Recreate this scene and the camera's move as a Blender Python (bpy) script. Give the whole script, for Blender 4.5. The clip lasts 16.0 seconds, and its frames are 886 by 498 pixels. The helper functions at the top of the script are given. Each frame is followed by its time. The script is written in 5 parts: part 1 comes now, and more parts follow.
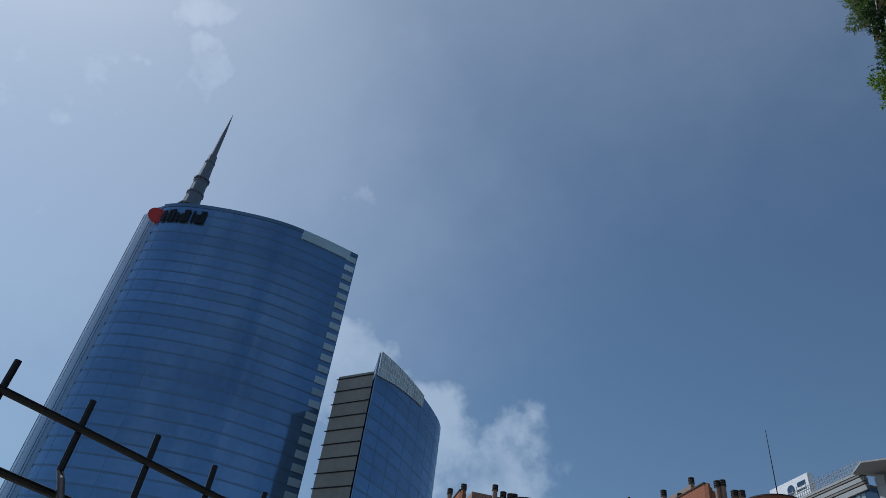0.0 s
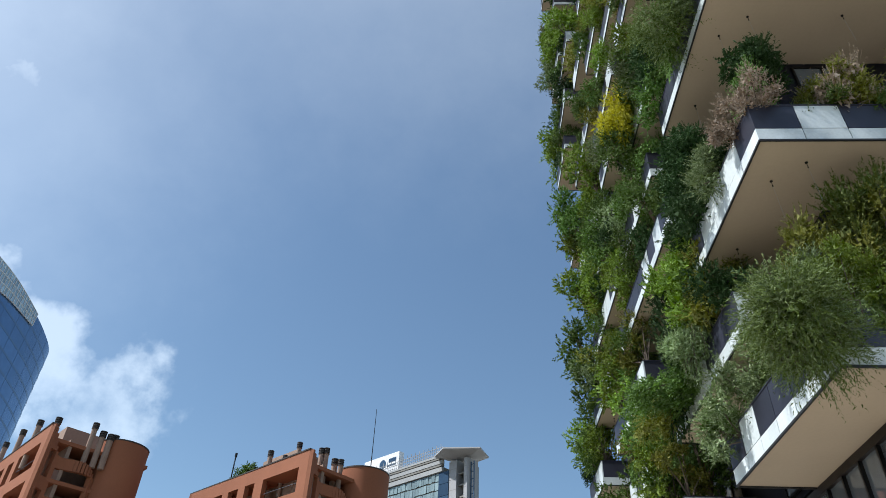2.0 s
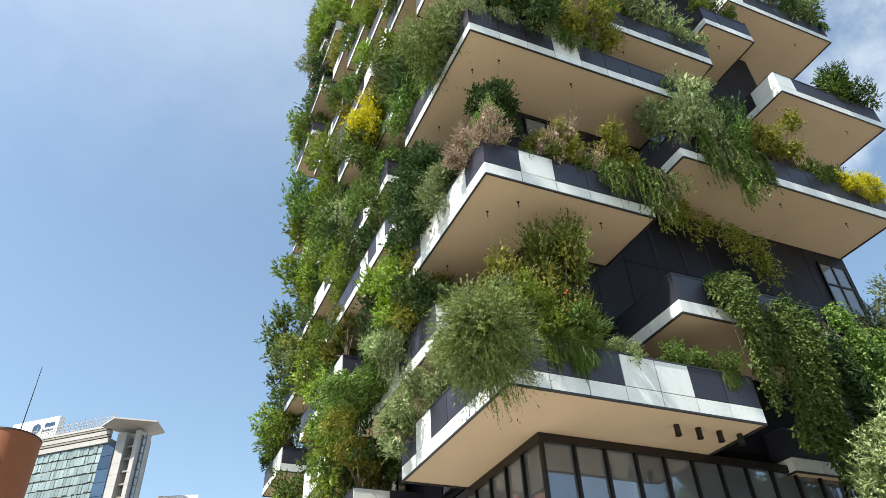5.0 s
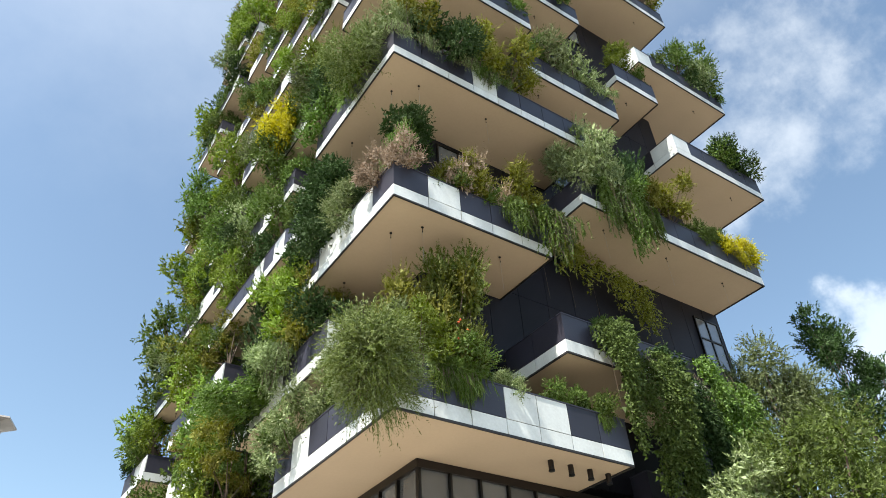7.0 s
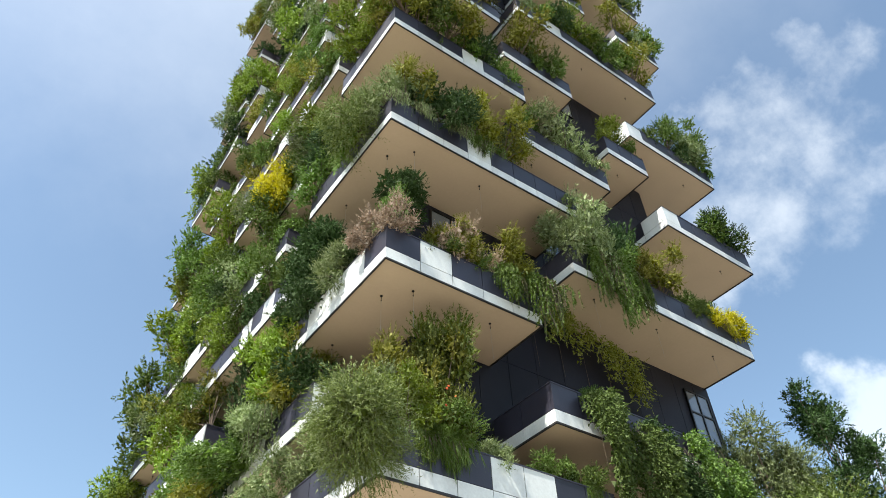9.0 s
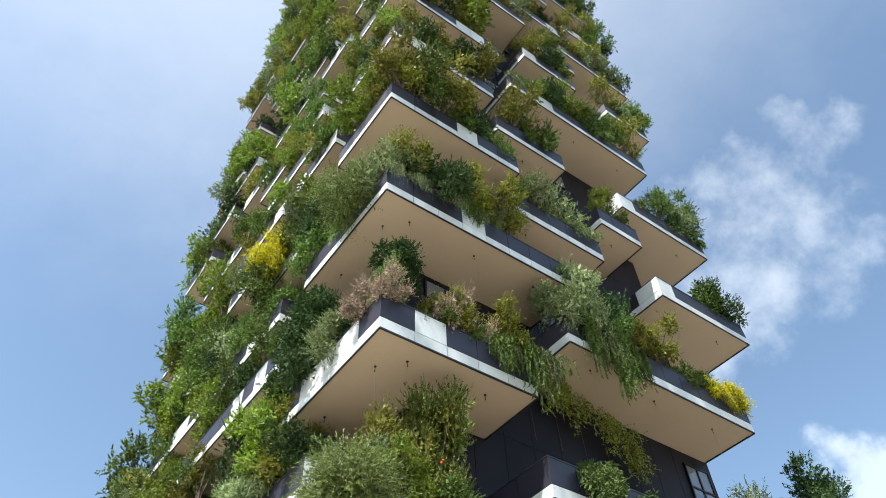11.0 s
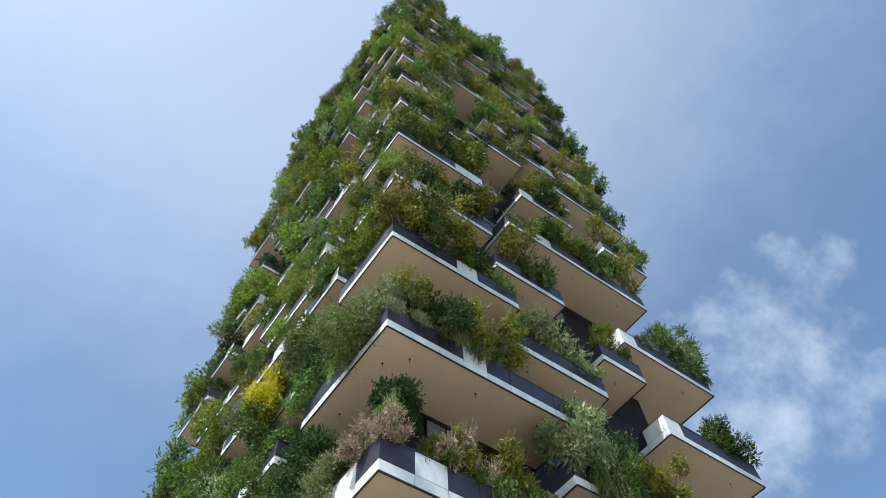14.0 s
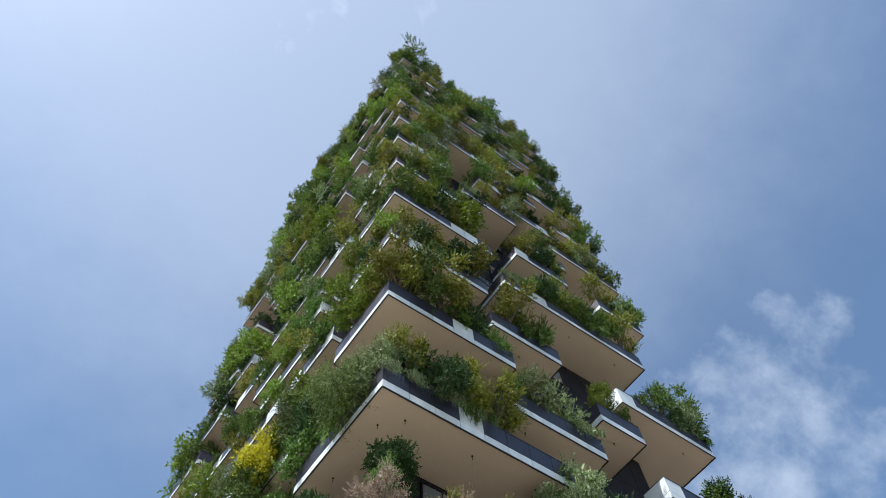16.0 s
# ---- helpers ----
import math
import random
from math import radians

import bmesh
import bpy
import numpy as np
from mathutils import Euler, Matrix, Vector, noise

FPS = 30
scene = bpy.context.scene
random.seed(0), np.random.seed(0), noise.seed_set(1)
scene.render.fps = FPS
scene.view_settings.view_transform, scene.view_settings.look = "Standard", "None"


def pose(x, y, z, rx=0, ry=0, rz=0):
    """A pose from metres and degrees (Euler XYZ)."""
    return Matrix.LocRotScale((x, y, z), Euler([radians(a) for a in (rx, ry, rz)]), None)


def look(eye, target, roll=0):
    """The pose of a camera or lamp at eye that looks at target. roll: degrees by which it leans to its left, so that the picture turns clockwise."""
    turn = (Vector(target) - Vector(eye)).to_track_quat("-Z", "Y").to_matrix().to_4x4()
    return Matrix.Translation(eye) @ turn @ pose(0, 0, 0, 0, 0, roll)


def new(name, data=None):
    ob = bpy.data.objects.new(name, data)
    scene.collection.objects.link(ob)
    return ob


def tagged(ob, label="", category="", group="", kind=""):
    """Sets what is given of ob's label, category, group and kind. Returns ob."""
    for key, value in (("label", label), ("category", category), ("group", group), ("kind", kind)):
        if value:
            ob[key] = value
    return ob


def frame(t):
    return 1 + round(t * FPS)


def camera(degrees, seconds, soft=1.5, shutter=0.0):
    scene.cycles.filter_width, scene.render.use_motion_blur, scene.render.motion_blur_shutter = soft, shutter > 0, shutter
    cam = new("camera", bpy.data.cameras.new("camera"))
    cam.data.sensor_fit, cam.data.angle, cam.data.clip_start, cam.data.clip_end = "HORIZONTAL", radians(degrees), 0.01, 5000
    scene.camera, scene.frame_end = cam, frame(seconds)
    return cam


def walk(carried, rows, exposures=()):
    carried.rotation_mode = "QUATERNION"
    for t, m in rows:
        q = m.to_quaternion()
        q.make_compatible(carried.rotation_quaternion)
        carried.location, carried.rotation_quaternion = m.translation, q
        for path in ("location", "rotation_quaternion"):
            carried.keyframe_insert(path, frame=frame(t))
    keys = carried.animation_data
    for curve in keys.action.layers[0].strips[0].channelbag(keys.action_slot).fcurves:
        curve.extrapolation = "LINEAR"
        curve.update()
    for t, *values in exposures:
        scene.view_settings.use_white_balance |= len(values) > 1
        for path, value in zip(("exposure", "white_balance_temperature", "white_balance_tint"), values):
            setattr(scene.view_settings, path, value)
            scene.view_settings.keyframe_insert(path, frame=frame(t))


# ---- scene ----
# The camera turns on the spot, held at eye height beside the fence.
EYE = (0.0, 0.0, 1.6)
cam = camera(65.00, 16.0, soft=0.75)
ROWS = [
    (0.0, 129.53, -6.63, 32.74),
    (0.5, 129.60, -5.70, 25.07),
    (1.0, 129.57, -4.44, 17.01),
    (1.5, 129.03, -3.42, 8.81),
    (2.0, 128.75, -2.12, 2.21),
    (2.5, 128.73, -1.90, -3.74),
    (3.0, 128.55, -1.12, -9.06),
    (3.5, 128.23, -0.13, -13.74),
    (4.0, 128.14, 0.85, -17.75),
    (4.5, 127.94, 2.07, -20.08),
    (5.0, 127.63, 2.43, -22.71),
    (7.5, 129.93, 2.63, -34.06),
    (8.0, 131.34, 2.54, -33.93),
    (8.5, 132.72, 1.93, -34.34),
    (9.0, 134.24, 1.68, -34.78),
    (11.5, 141.61, 1.95, -35.16),
    (12.0, 143.47, 2.01, -35.23),
    (12.5, 145.48, 2.37, -35.36),
    (13.0, 147.55, 2.37, -35.41),
    (13.5, 149.19, 2.27, -35.36),
    (14.0, 151.17, 2.06, -34.89),
    (14.5, 152.95, 1.96, -34.88),
    (15.0, 154.35, 2.01, -34.99),
    (15.5, 155.27, 2.19, -34.97),
    (16.0, 156.01, 2.44, -34.91),
]
EXPOSURES = [(0.0, -0.84, 5550, 10), (1.0, -0.18, 5750, 10), (2.0, 0.10, 5950, 10), (3.5, 0.57, 6350, 10), (5.0, 0.93, 6800, 11), (9.0, 0.98, 6750, 12), (12.5, 0.83, 6300, 12), (16.0, 0.44, 5980, 14)]
# the hand drifts forward a little in the first second
walk(cam, [(t, pose(EYE[0], EYE[1] + 0.018 * min(t / 0.5, 1.0), EYE[2], rx, ry, rz)) for t, rx, ry, rz in ROWS], EXPOSURES)

# ---------------------------------------------------------------- world and light
SUN_AZ, SUN_EL = radians(-103), radians(57)          # azimuth from +y towards +x
sun_dir = Vector((math.sin(SUN_AZ) * math.cos(SUN_EL), math.cos(SUN_AZ) * math.cos(SUN_EL), math.sin(SUN_EL)))

world = bpy.data.worlds.new("sky")
scene.world = world
world.use_nodes = True
wn = world.node_tree.nodes
wl = world.node_tree.links
wn.clear()
sky = wn.new("ShaderNodeTexSky")
sky.sky_type, sky.sun_disc = "NISHITA", False
sky.sun_elevation, sky.sun_rotation = SUN_EL, SUN_AZ
sky.air_density, sky.dust_density, sky.ozone_density = 1.0, 0.85, 1.8
geo = wn.new("ShaderNodeTexCoord")
warp = wn.new("ShaderNodeTexNoise")
warp.inputs["Scale"].default_value, warp.inputs["Detail"].default_value, warp.inputs["Roughness"].default_value = 11.0, 5.0, 0.6
wl.new(geo.outputs["Generated"], warp.inputs["Vector"])
warp_c = wn.new("ShaderNodeVectorMath")
warp_c.operation = "MULTIPLY_ADD"
warp_c.inputs[1].default_value, warp_c.inputs[2].default_value = (0.16, 0.16, 0.16), (-0.08, -0.08, -0.08)
wl.new(warp.outputs["Color"], warp_c.inputs[0])
warp_a = wn.new("ShaderNodeVectorMath")
wl.new(geo.outputs["Generated"], warp_a.inputs[0])
wl.new(warp_c.outputs[0], warp_a.inputs[1])
way = warp_a.outputs[0]


def wmath(op, a, b=None):
    n = wn.new("ShaderNodeMath")
    n.operation = op
    for i, v in enumerate((a, b)):
        if v is None:
            continue
        if isinstance(v, (int, float)):
            n.inputs[i].default_value = v
        else:
            wl.new(v, n.inputs[i])
    return n.outputs[0]


def cloud(az, tan, size, gain):
    """A soft region of sky round one heading in which clouds may form."""
    a, e = radians(az), math.atan(tan)
    d = wn.new("ShaderNodeVectorMath")
    d.operation = "DISTANCE"
    wl.new(way, d.inputs[0])
    d.inputs[1].default_value = (math.sin(a) * math.cos(e), math.cos(a) * math.cos(e), math.sin(e))
    m = wn.new("ShaderNodeMapRange")
    m.interpolation_type = "SMOOTHSTEP"
    wl.new(d.outputs["Value"], m.inputs["Value"])
    m.inputs["From Min"].default_value, m.inputs["From Max"].default_value = 0.35 * size, size
    m.inputs["To Min"].default_value, m.inputs["To Max"].default_value = gain, 0.0
    return m.outputs[0]


region = None
for spec in ((-45.3, .55, .12, 1.15), (-37.5, .44, .13, 1.2), (-30.5, .395, .12, 1.1), (72.5, 1.04, .15, .64), (68, .86, .15, .72), (74, .85, .13, .45), (80, 1.10, .12, .40), (71.5, .45, .12, 1.3),
             (-76, .87, .10, .82), (-82, .83, .10, .8), (-72, 1.21, .075, .88), (-68.6, 1.02, .075, .85), (-48.3, .885, .055, .85), (-71.3, .65, .065, .82), (-60, .80, .05, .4), (-16, 6.0, .12, .9), (41, 12, .09, .75),
             (150, .6, .5, .6), (-140, .5, .5, .5), (110, .5, .35, .6)):
    c = cloud(*spec)
    region = c if region is None else wmath("MAXIMUM", region, c)
puff = wn.new("ShaderNodeTexNoise")
puff.inputs["Scale"].default_value, puff.inputs["Detail"].default_value, puff.inputs["Roughness"].default_value = 9.0, 8.0, 0.58
puff.inputs["Distortion"].default_value = 0.0
wl.new(geo.outputs["Generated"], puff.inputs["Vector"])
wisp = wn.new("ShaderNodeTexNoise")
wisp.inputs["Scale"].default_value, wisp.inputs["Detail"].default_value, wisp.inputs["Roughness"].default_value = 26.0, 6.0, 0.6
wl.new(geo.outputs["Generated"], wisp.inputs["Vector"])
dense = wmath("ADD", region, wmath("ADD", wmath("MULTIPLY", wmath("SUBTRACT", puff.outputs["Fac"], 0.5), 1.9), wmath("MULTIPLY", wmath("SUBTRACT", wisp.outputs["Fac"], 0.5), 0.75)))
edge = wn.new("ShaderNodeMapRange")
edge.interpolation_type = "SMOOTHSTEP"
wl.new(dense, edge.inputs["Value"])
edge.inputs["From Min"].default_value, edge.inputs["From Max"].default_value = 0.18, 1.30
gate = wmath("MULTIPLY", edge.outputs[0], wmath("MINIMUM", wmath("MULTIPLY", region, 4.0), 1.0))
# thin high veil overhead, then extra glow painted into the sky towards the sun
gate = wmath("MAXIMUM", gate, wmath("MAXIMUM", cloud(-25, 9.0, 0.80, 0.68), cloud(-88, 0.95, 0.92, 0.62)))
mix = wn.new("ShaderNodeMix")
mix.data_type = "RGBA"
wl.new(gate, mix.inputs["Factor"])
haze = wn.new("ShaderNodeMix")
haze.data_type, haze.blend_type = "RGBA", "MULTIPLY"
haze.inputs["Factor"].default_value = 1.0
haze.inputs["B"].default_value = (0.97, 1.0, 0.90, 1)
wl.new(sky.outputs["Color"], haze.inputs["A"])
wl.new(haze.outputs["Result"], mix.inputs["A"])
lit = wn.new("ShaderNodeMix")
lit.data_type, lit.blend_type = "RGBA", "MULTIPLY"
lit.inputs["Factor"].default_value = 1.0
lit.inputs["B"].default_value = (0.8, 0.8, 0.8, 1)
wl.new(haze.outputs["Result"], lit.inputs["A"])
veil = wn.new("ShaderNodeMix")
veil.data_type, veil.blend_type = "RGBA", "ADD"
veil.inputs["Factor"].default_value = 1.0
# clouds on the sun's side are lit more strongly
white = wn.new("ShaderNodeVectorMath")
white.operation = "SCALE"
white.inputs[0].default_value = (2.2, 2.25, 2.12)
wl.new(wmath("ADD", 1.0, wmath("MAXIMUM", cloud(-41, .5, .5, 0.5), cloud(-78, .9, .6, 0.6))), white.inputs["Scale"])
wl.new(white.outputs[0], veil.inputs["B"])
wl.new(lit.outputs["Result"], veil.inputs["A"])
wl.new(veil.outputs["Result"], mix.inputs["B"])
bg = wn.new("ShaderNodeBackground")
bg.inputs["Strength"].default_value = 0.14
wl.new(mix.outputs["Result"], bg.inputs["Color"])
wo = wn.new("ShaderNodeOutputWorld")
wl.new(bg.outputs[0], wo.inputs["Surface"])

sun = new("sun", bpy.data.lights.new("sun", "SUN"))
sun.data.energy, sun.data.angle, sun.data.color = 6.2, radians(0.55), (1.0, 0.95, 0.87)
sun.matrix_world = look(sun_dir * 300, (0, 0, 0))

# ---------------------------------------------------------------- materials


def material(name, base, rough=0.6, metal=0.0, vary=0.12, scale=3.0, fine=40.0, bump=0.1, piece=0.0, spec=0.5, streak=0.0):
    """A surface with a base colour, wear at two scales, fine relief and, for pieces, a tone of their own."""
    m = bpy.data.materials.new(name)
    m.use_nodes = True
    n, l = m.node_tree.nodes, m.node_tree.links
    p = n["Principled BSDF"]
    p.inputs["Roughness"].default_value, p.inputs["Metallic"].default_value = rough, metal
    p.inputs["Specular IOR Level"].default_value = spec
    tc = n.new("ShaderNodeTexCoord")
    ga = n.new("ShaderNodeNewGeometry")
    big, small = n.new("ShaderNodeTexNoise"), n.new("ShaderNodeTexNoise")
    big.inputs["Scale"].default_value, big.inputs["Detail"].default_value = scale, 6
    small.inputs["Scale"].default_value, small.inputs["Detail"].default_value = fine, 4
    if streak:
        mp = n.new("ShaderNodeMapping")
        mp.inputs["Scale"].default_value = (1, 1, streak)
        l.new(ga.outputs["Position"], mp.inputs["Vector"])
        l.new(mp.outputs[0], big.inputs["Vector"])
    else:
        l.new(ga.outputs["Position"], big.inputs["Vector"])
    l.new(ga.outputs["Position"], small.inputs["Vector"])
    add = n.new("ShaderNodeMath")
    add.operation = "MULTIPLY_ADD"
    l.new(small.outputs["Fac"], add.inputs[0])
    add.inputs[1].default_value = 0.5
    l.new(big.outputs["Fac"], add.inputs[2])
    val = n.new("ShaderNodeMapRange")
    l.new(add.outputs[0], val.inputs["Value"])
    val.inputs["From Min"].default_value, val.inputs["From Max"].default_value = 0.45, 1.05
    val.inputs["To Min"].default_value, val.inputs["To Max"].default_value = 1 - vary, 1 + vary
    out = val.outputs[0]
    if piece:
        oi = n.new("ShaderNodeObjectInfo")
        r = n.new("ShaderNodeMapRange")
        l.new(oi.outputs["Random"], r.inputs["Value"])
        r.inputs["To Min"].default_value, r.inputs["To Max"].default_value = 1 - piece, 1 + piece
        k = n.new("ShaderNodeMath")
        k.operation = "MULTIPLY"
        l.new(out, k.inputs[0])
        l.new(r.outputs[0], k.inputs[1])
        out = k.outputs[0]
    hsv = n.new("ShaderNodeHueSaturation")
    hsv.inputs["Color"].default_value = (*base, 1)
    l.new(out, hsv.inputs["Value"])
    l.new(hsv.outputs[0], p.inputs["Base Color"])
    if bump:
        b = n.new("ShaderNodeBump")
        b.inputs["Strength"].default_value, b.inputs["Distance"].default_value = bump, 0.02
        l.new(small.outputs["Fac"], b.inputs["Height"])
        l.new(b.outputs[0], p.inputs["Normal"])
    return m


def leaf_material(name, base, hue=0.03, sat=0.25, val=0.35, through_light=0.15):
    """Leaves: diffuse and translucent, each leaf and each plant with its own tone."""
    m = bpy.data.materials.new(name)
    m.use_nodes = True
    n, l = m.node_tree.nodes, m.node_tree.links
    p, o = n["Principled BSDF"], n["Material Output"]
    ga, oi = n.new("ShaderNodeNewGeometry"), n.new("ShaderNodeObjectInfo")
    hsv = n.new("ShaderNodeHueSaturation")
    hsv.inputs["Color"].default_value = (*base, 1)

    def ramp(src, lo, hi):
        r = n.new("ShaderNodeMapRange")
        l.new(src, r.inputs["Value"])
        r.inputs["To Min"].default_value, r.inputs["To Max"].default_value = lo, hi
        return r.outputs[0]
    mul = n.new("ShaderNodeMath")
    mul.operation = "MULTIPLY"
    l.new(ramp(ga.outputs["Random Per Island"], 1 - 1.35 * val, 1 + 1.15 * val), mul.inputs[0])
    l.new(ramp(oi.outputs["Random"], 0.62, 1.34), mul.inputs[1])
    l.new(mul.outputs[0], hsv.inputs["Value"])
    l.new(ramp(oi.outputs["Random"], 0.5 - hue, 0.5 + 0.2 * hue), hsv.inputs["Hue"])
    l.new(ramp(ga.outputs["Random Per Island"], 1 + sat, 1 - sat), hsv.inputs["Saturation"])
    l.new(hsv.outputs[0], p.inputs["Base Color"])
    p.inputs["Roughness"].default_value, p.inputs["Specular IOR Level"].default_value = 0.7, 0.08
    tr = n.new("ShaderNodeBsdfTranslucent")
    l.new(hsv.outputs[0], tr.inputs["Color"])
    mx = n.new("ShaderNodeMixShader")
    mx.inputs[0].default_value = through_light
    l.new(p.outputs[0], mx.inputs[1])
    l.new(tr.outputs[0], mx.inputs[2])
    l.new(mx.outputs[0], o.inputs["Surface"])
    return m


M_PANEL = material("white_stone_panel", (0.61, 0.66, 0.665), 0.3, vary=0.16, scale=1.6, fine=18, bump=0.05, piece=0.07, streak=0.35)
M_DARK = material("charcoal_stone_panel", (0.024, 0.025, 0.040), 0.42, vary=0.25, scale=1.2, fine=25, bump=0.08, piece=0.18, streak=0.3)
M_SOFFIT = material("cream_render", (0.50, 0.41, 0.305), 0.8, vary=0.06, scale=0.6, fine=12, bump=0.05)
M_DRIP = material("dark_drip_metal", (0.03, 0.03, 0.032), 0.5, 0.3, bump=0)
M_WALL = material("charcoal_cladding", (0.012, 0.0125, 0.019), 0.5, vary=0.25, scale=0.8, bump=0.1, piece=0.08, spec=0.15)
M_BRONZE = material("brown_metal", (0.016, 0.012, 0.011), 0.45, 0.4, vary=0.2)
M_SOIL = material("soil", (0.05, 0.035, 0.025), 0.95, vary=0.4, scale=6)
M_BLACK = material("black_metal", (0.012, 0.012, 0.013), 0.4, 0.6, bump=0.03)
M_BARK = material("bark", (0.10, 0.075, 0.055), 0.9, vary=0.35, scale=8, bump=0.6)
M_BRICK = material("orange_render", (0.285, 0.103, 0.048), 0.85, vary=0.10, scale=0.35, fine=6, bump=0.1)
M_BRICKD = material("brown_render", (0.30, 0.21, 0.16), 0.85, vary=0.15, scale=0.5, fine=6)
M_CHIM = material("chimney_metal", (0.05, 0.042, 0.038), 0.6, 0.2, vary=0.3, scale=2)
M_CONC = material("pale_concrete", (0.37, 0.37, 0.375), 0.8, vary=0.12, scale=0.4, fine=5)
M_CONCG = material("grey_concrete", (0.34, 0.35, 0.35), 0.8, vary=0.12, scale=0.4, fine=5)
M_WHITE = material("white_paint", (0.78, 0.79, 0.80), 0.5, vary=0.06, scale=0.5)
M_STEEL = material("grey_steel", (0.42, 0.44, 0.46), 0.4, 0.7, vary=0.12)
M_DSTEEL = material("dark_steel", (0.14, 0.16, 0.19), 0.5, 0.4, vary=0.12)
M_TOWER = material("blue_tower_glass", (0.130, 0.235, 0.42), 0.08, 0.55, vary=0.18, scale=0.03, fine=0.5, bump=0.0, piece=0.10, spec=0.9)
M_SPAN = material("blue_spandrel", (0.115, 0.185, 0.29), 0.2, 0.5, vary=0.15, scale=0.05, fine=0.5, bump=0.0)
M_PALEGL = material("pale_screen_glass", (0.34, 0.46, 0.56), 0.2, 0.0, vary=0.15, scale=0.1, fine=0.5, bump=0.0, piece=0.2)
M_GREYCL = material("grey_brown_cladding", (0.24, 0.23, 0.205), 0.55, 0.2, vary=0.2, scale=0.1, fine=1)
M_GREENGL = material("green_grey_glass", (0.25, 0.33, 0.35), 0.15, 0.0, vary=0.2, scale=0.15, fine=1, bump=0, piece=0.22)
M_BLUEGL = material("deep_blue_glass", (0.05, 0.09, 0.15), 0.1, 0.0, vary=0.2, scale=0.2, fine=1, bump=0, piece=0.2)
M_WINDOW = material("dark_window_glass", (0.20, 0.23, 0.27), 0.05, 0.45, vary=0.1, bump=0, spec=0.8)
M_LOBBY = material("lobby_glass", (0.20, 0.23, 0.27), 0.03, 0.6, vary=0.3, scale=0.4, bump=0, spec=1.0, piece=0.25)
M_RED = material("red_sign", (0.45, 0.03, 0.03), 0.5)
M_BOUNCE = material("pale_bounce_paving", (0.29, 0.262, 0.215), 0.9, vary=0.15, scale=0.2, fine=4)
M_GROUND = material("worn_asphalt_and_gravel", (0.165, 0.152, 0.128), 0.95, vary=0.25, scale=0.05, fine=3)

L_OLIVE = leaf_material("silver_olive_leaf", (0.200, 0.275, 0.118), 0.015, 0.3, 0.42, 0.14)
L_GREEN = leaf_material("mid_green_leaf", (0.098, 0.176, 0.038), 0.018, 0.25, 0.4)
L_DARK = leaf_material("dark_green_leaf", (0.038, 0.078, 0.025), 0.012, 0.25, 0.4, 0.14)
L_LIGHT = leaf_material("fresh_green_leaf", (0.160, 0.255, 0.036), 0.025, 0.2, 0.35, 0.24)
L_YELLOW = leaf_material("yellow_leaf", (0.42, 0.40, 0.02), 0.0, 0.1, 0.25, 0.4)
L_PINK = leaf_material("pink_flower", (0.34, 0.275, 0.20), 0.02, 0.3, 0.3, 0.3)
L_AMBER = leaf_material("olive_amber_leaf", (0.190, 0.212, 0.036), 0.015, 0.2, 0.4, 0.22)
L_FRUIT = leaf_material("dark_olive_leaf", (0.110, 0.145, 0.030), 0.015, 0.25, 0.45, 0.16)
L_ARCH = leaf_material("grey_green_leaf", (0.152, 0.222, 0.062), 0.012, 0.3, 0.42, 0.12)
L_IVY = leaf_material("ivy_leaf", (0.082, 0.132, 0.036), 0.012, 0.2, 0.35, 0.12)
L_ASH = leaf_material("ash_leaf", (0.105, 0.165, 0.042), 0.015, 0.25, 0.4, 0.18)
L_BERRY = leaf_material("orange_fruit", (0.55, 0.12, 0.02), 0.01, 0.1, 0.2, 0.1)

# ---------------------------------------------------------------- mesh helpers


def mesh_from(name, verts, faces, mat):
    me = bpy.data.meshes.new(name)
    me.from_pydata([tuple(v) for v in verts], [], faces)
    me.materials.append(mat)
    me.update()
    return me


def part(name, me, parent, label="", at=None):
    ob = new(name, me)
    ob.parent = parent
    if at is not None:
        ob.matrix_basis = at
    return tagged(ob, label=label)


def thing(name, label, category, group="", kind="", at=None):
    e = new(name)
    e.empty_display_size = 0.2
    if at is not None:
        e.matrix_basis = at
    return tagged(e, label, category, group, kind)


BOX_FACES = [(0, 3, 2, 1), (4, 5, 6, 7), (0, 1, 5, 4), (1, 2, 6, 5), (2, 3, 7, 6), (3, 0, 4, 7)]


def prism(points, z0, z1):
    """An upright prism over a plan outline (anticlockwise)."""
    n = len(points)
    v = [(x, y, z0) for x, y in points] + [(x, y, z1) for x, y in points]
    f = [tuple(range(n - 1, -1, -1)), tuple(range(n, 2 * n))]
    f += [(i, (i + 1) % n, (i + 1) % n + n, i + n) for i in range(n)]
    return v, f


def box_me(name, x0, y0, z0, x1, y1, z1, mat):
    v, f = prism([(x0, y0), (x1, y0), (x1, y1), (x0, y1)], z0, z1)
    return mesh_from(name, v, f, mat)


def joined(name, pieces, mat):
    """One mesh from several vertex and face lists."""
    vs, fs = [], []
    for v, f in pieces:
        k = len(vs)
        vs += list(v)
        fs += [tuple(i + k for i in q) for q in f]
    return mesh_from(name, vs, fs, mat)


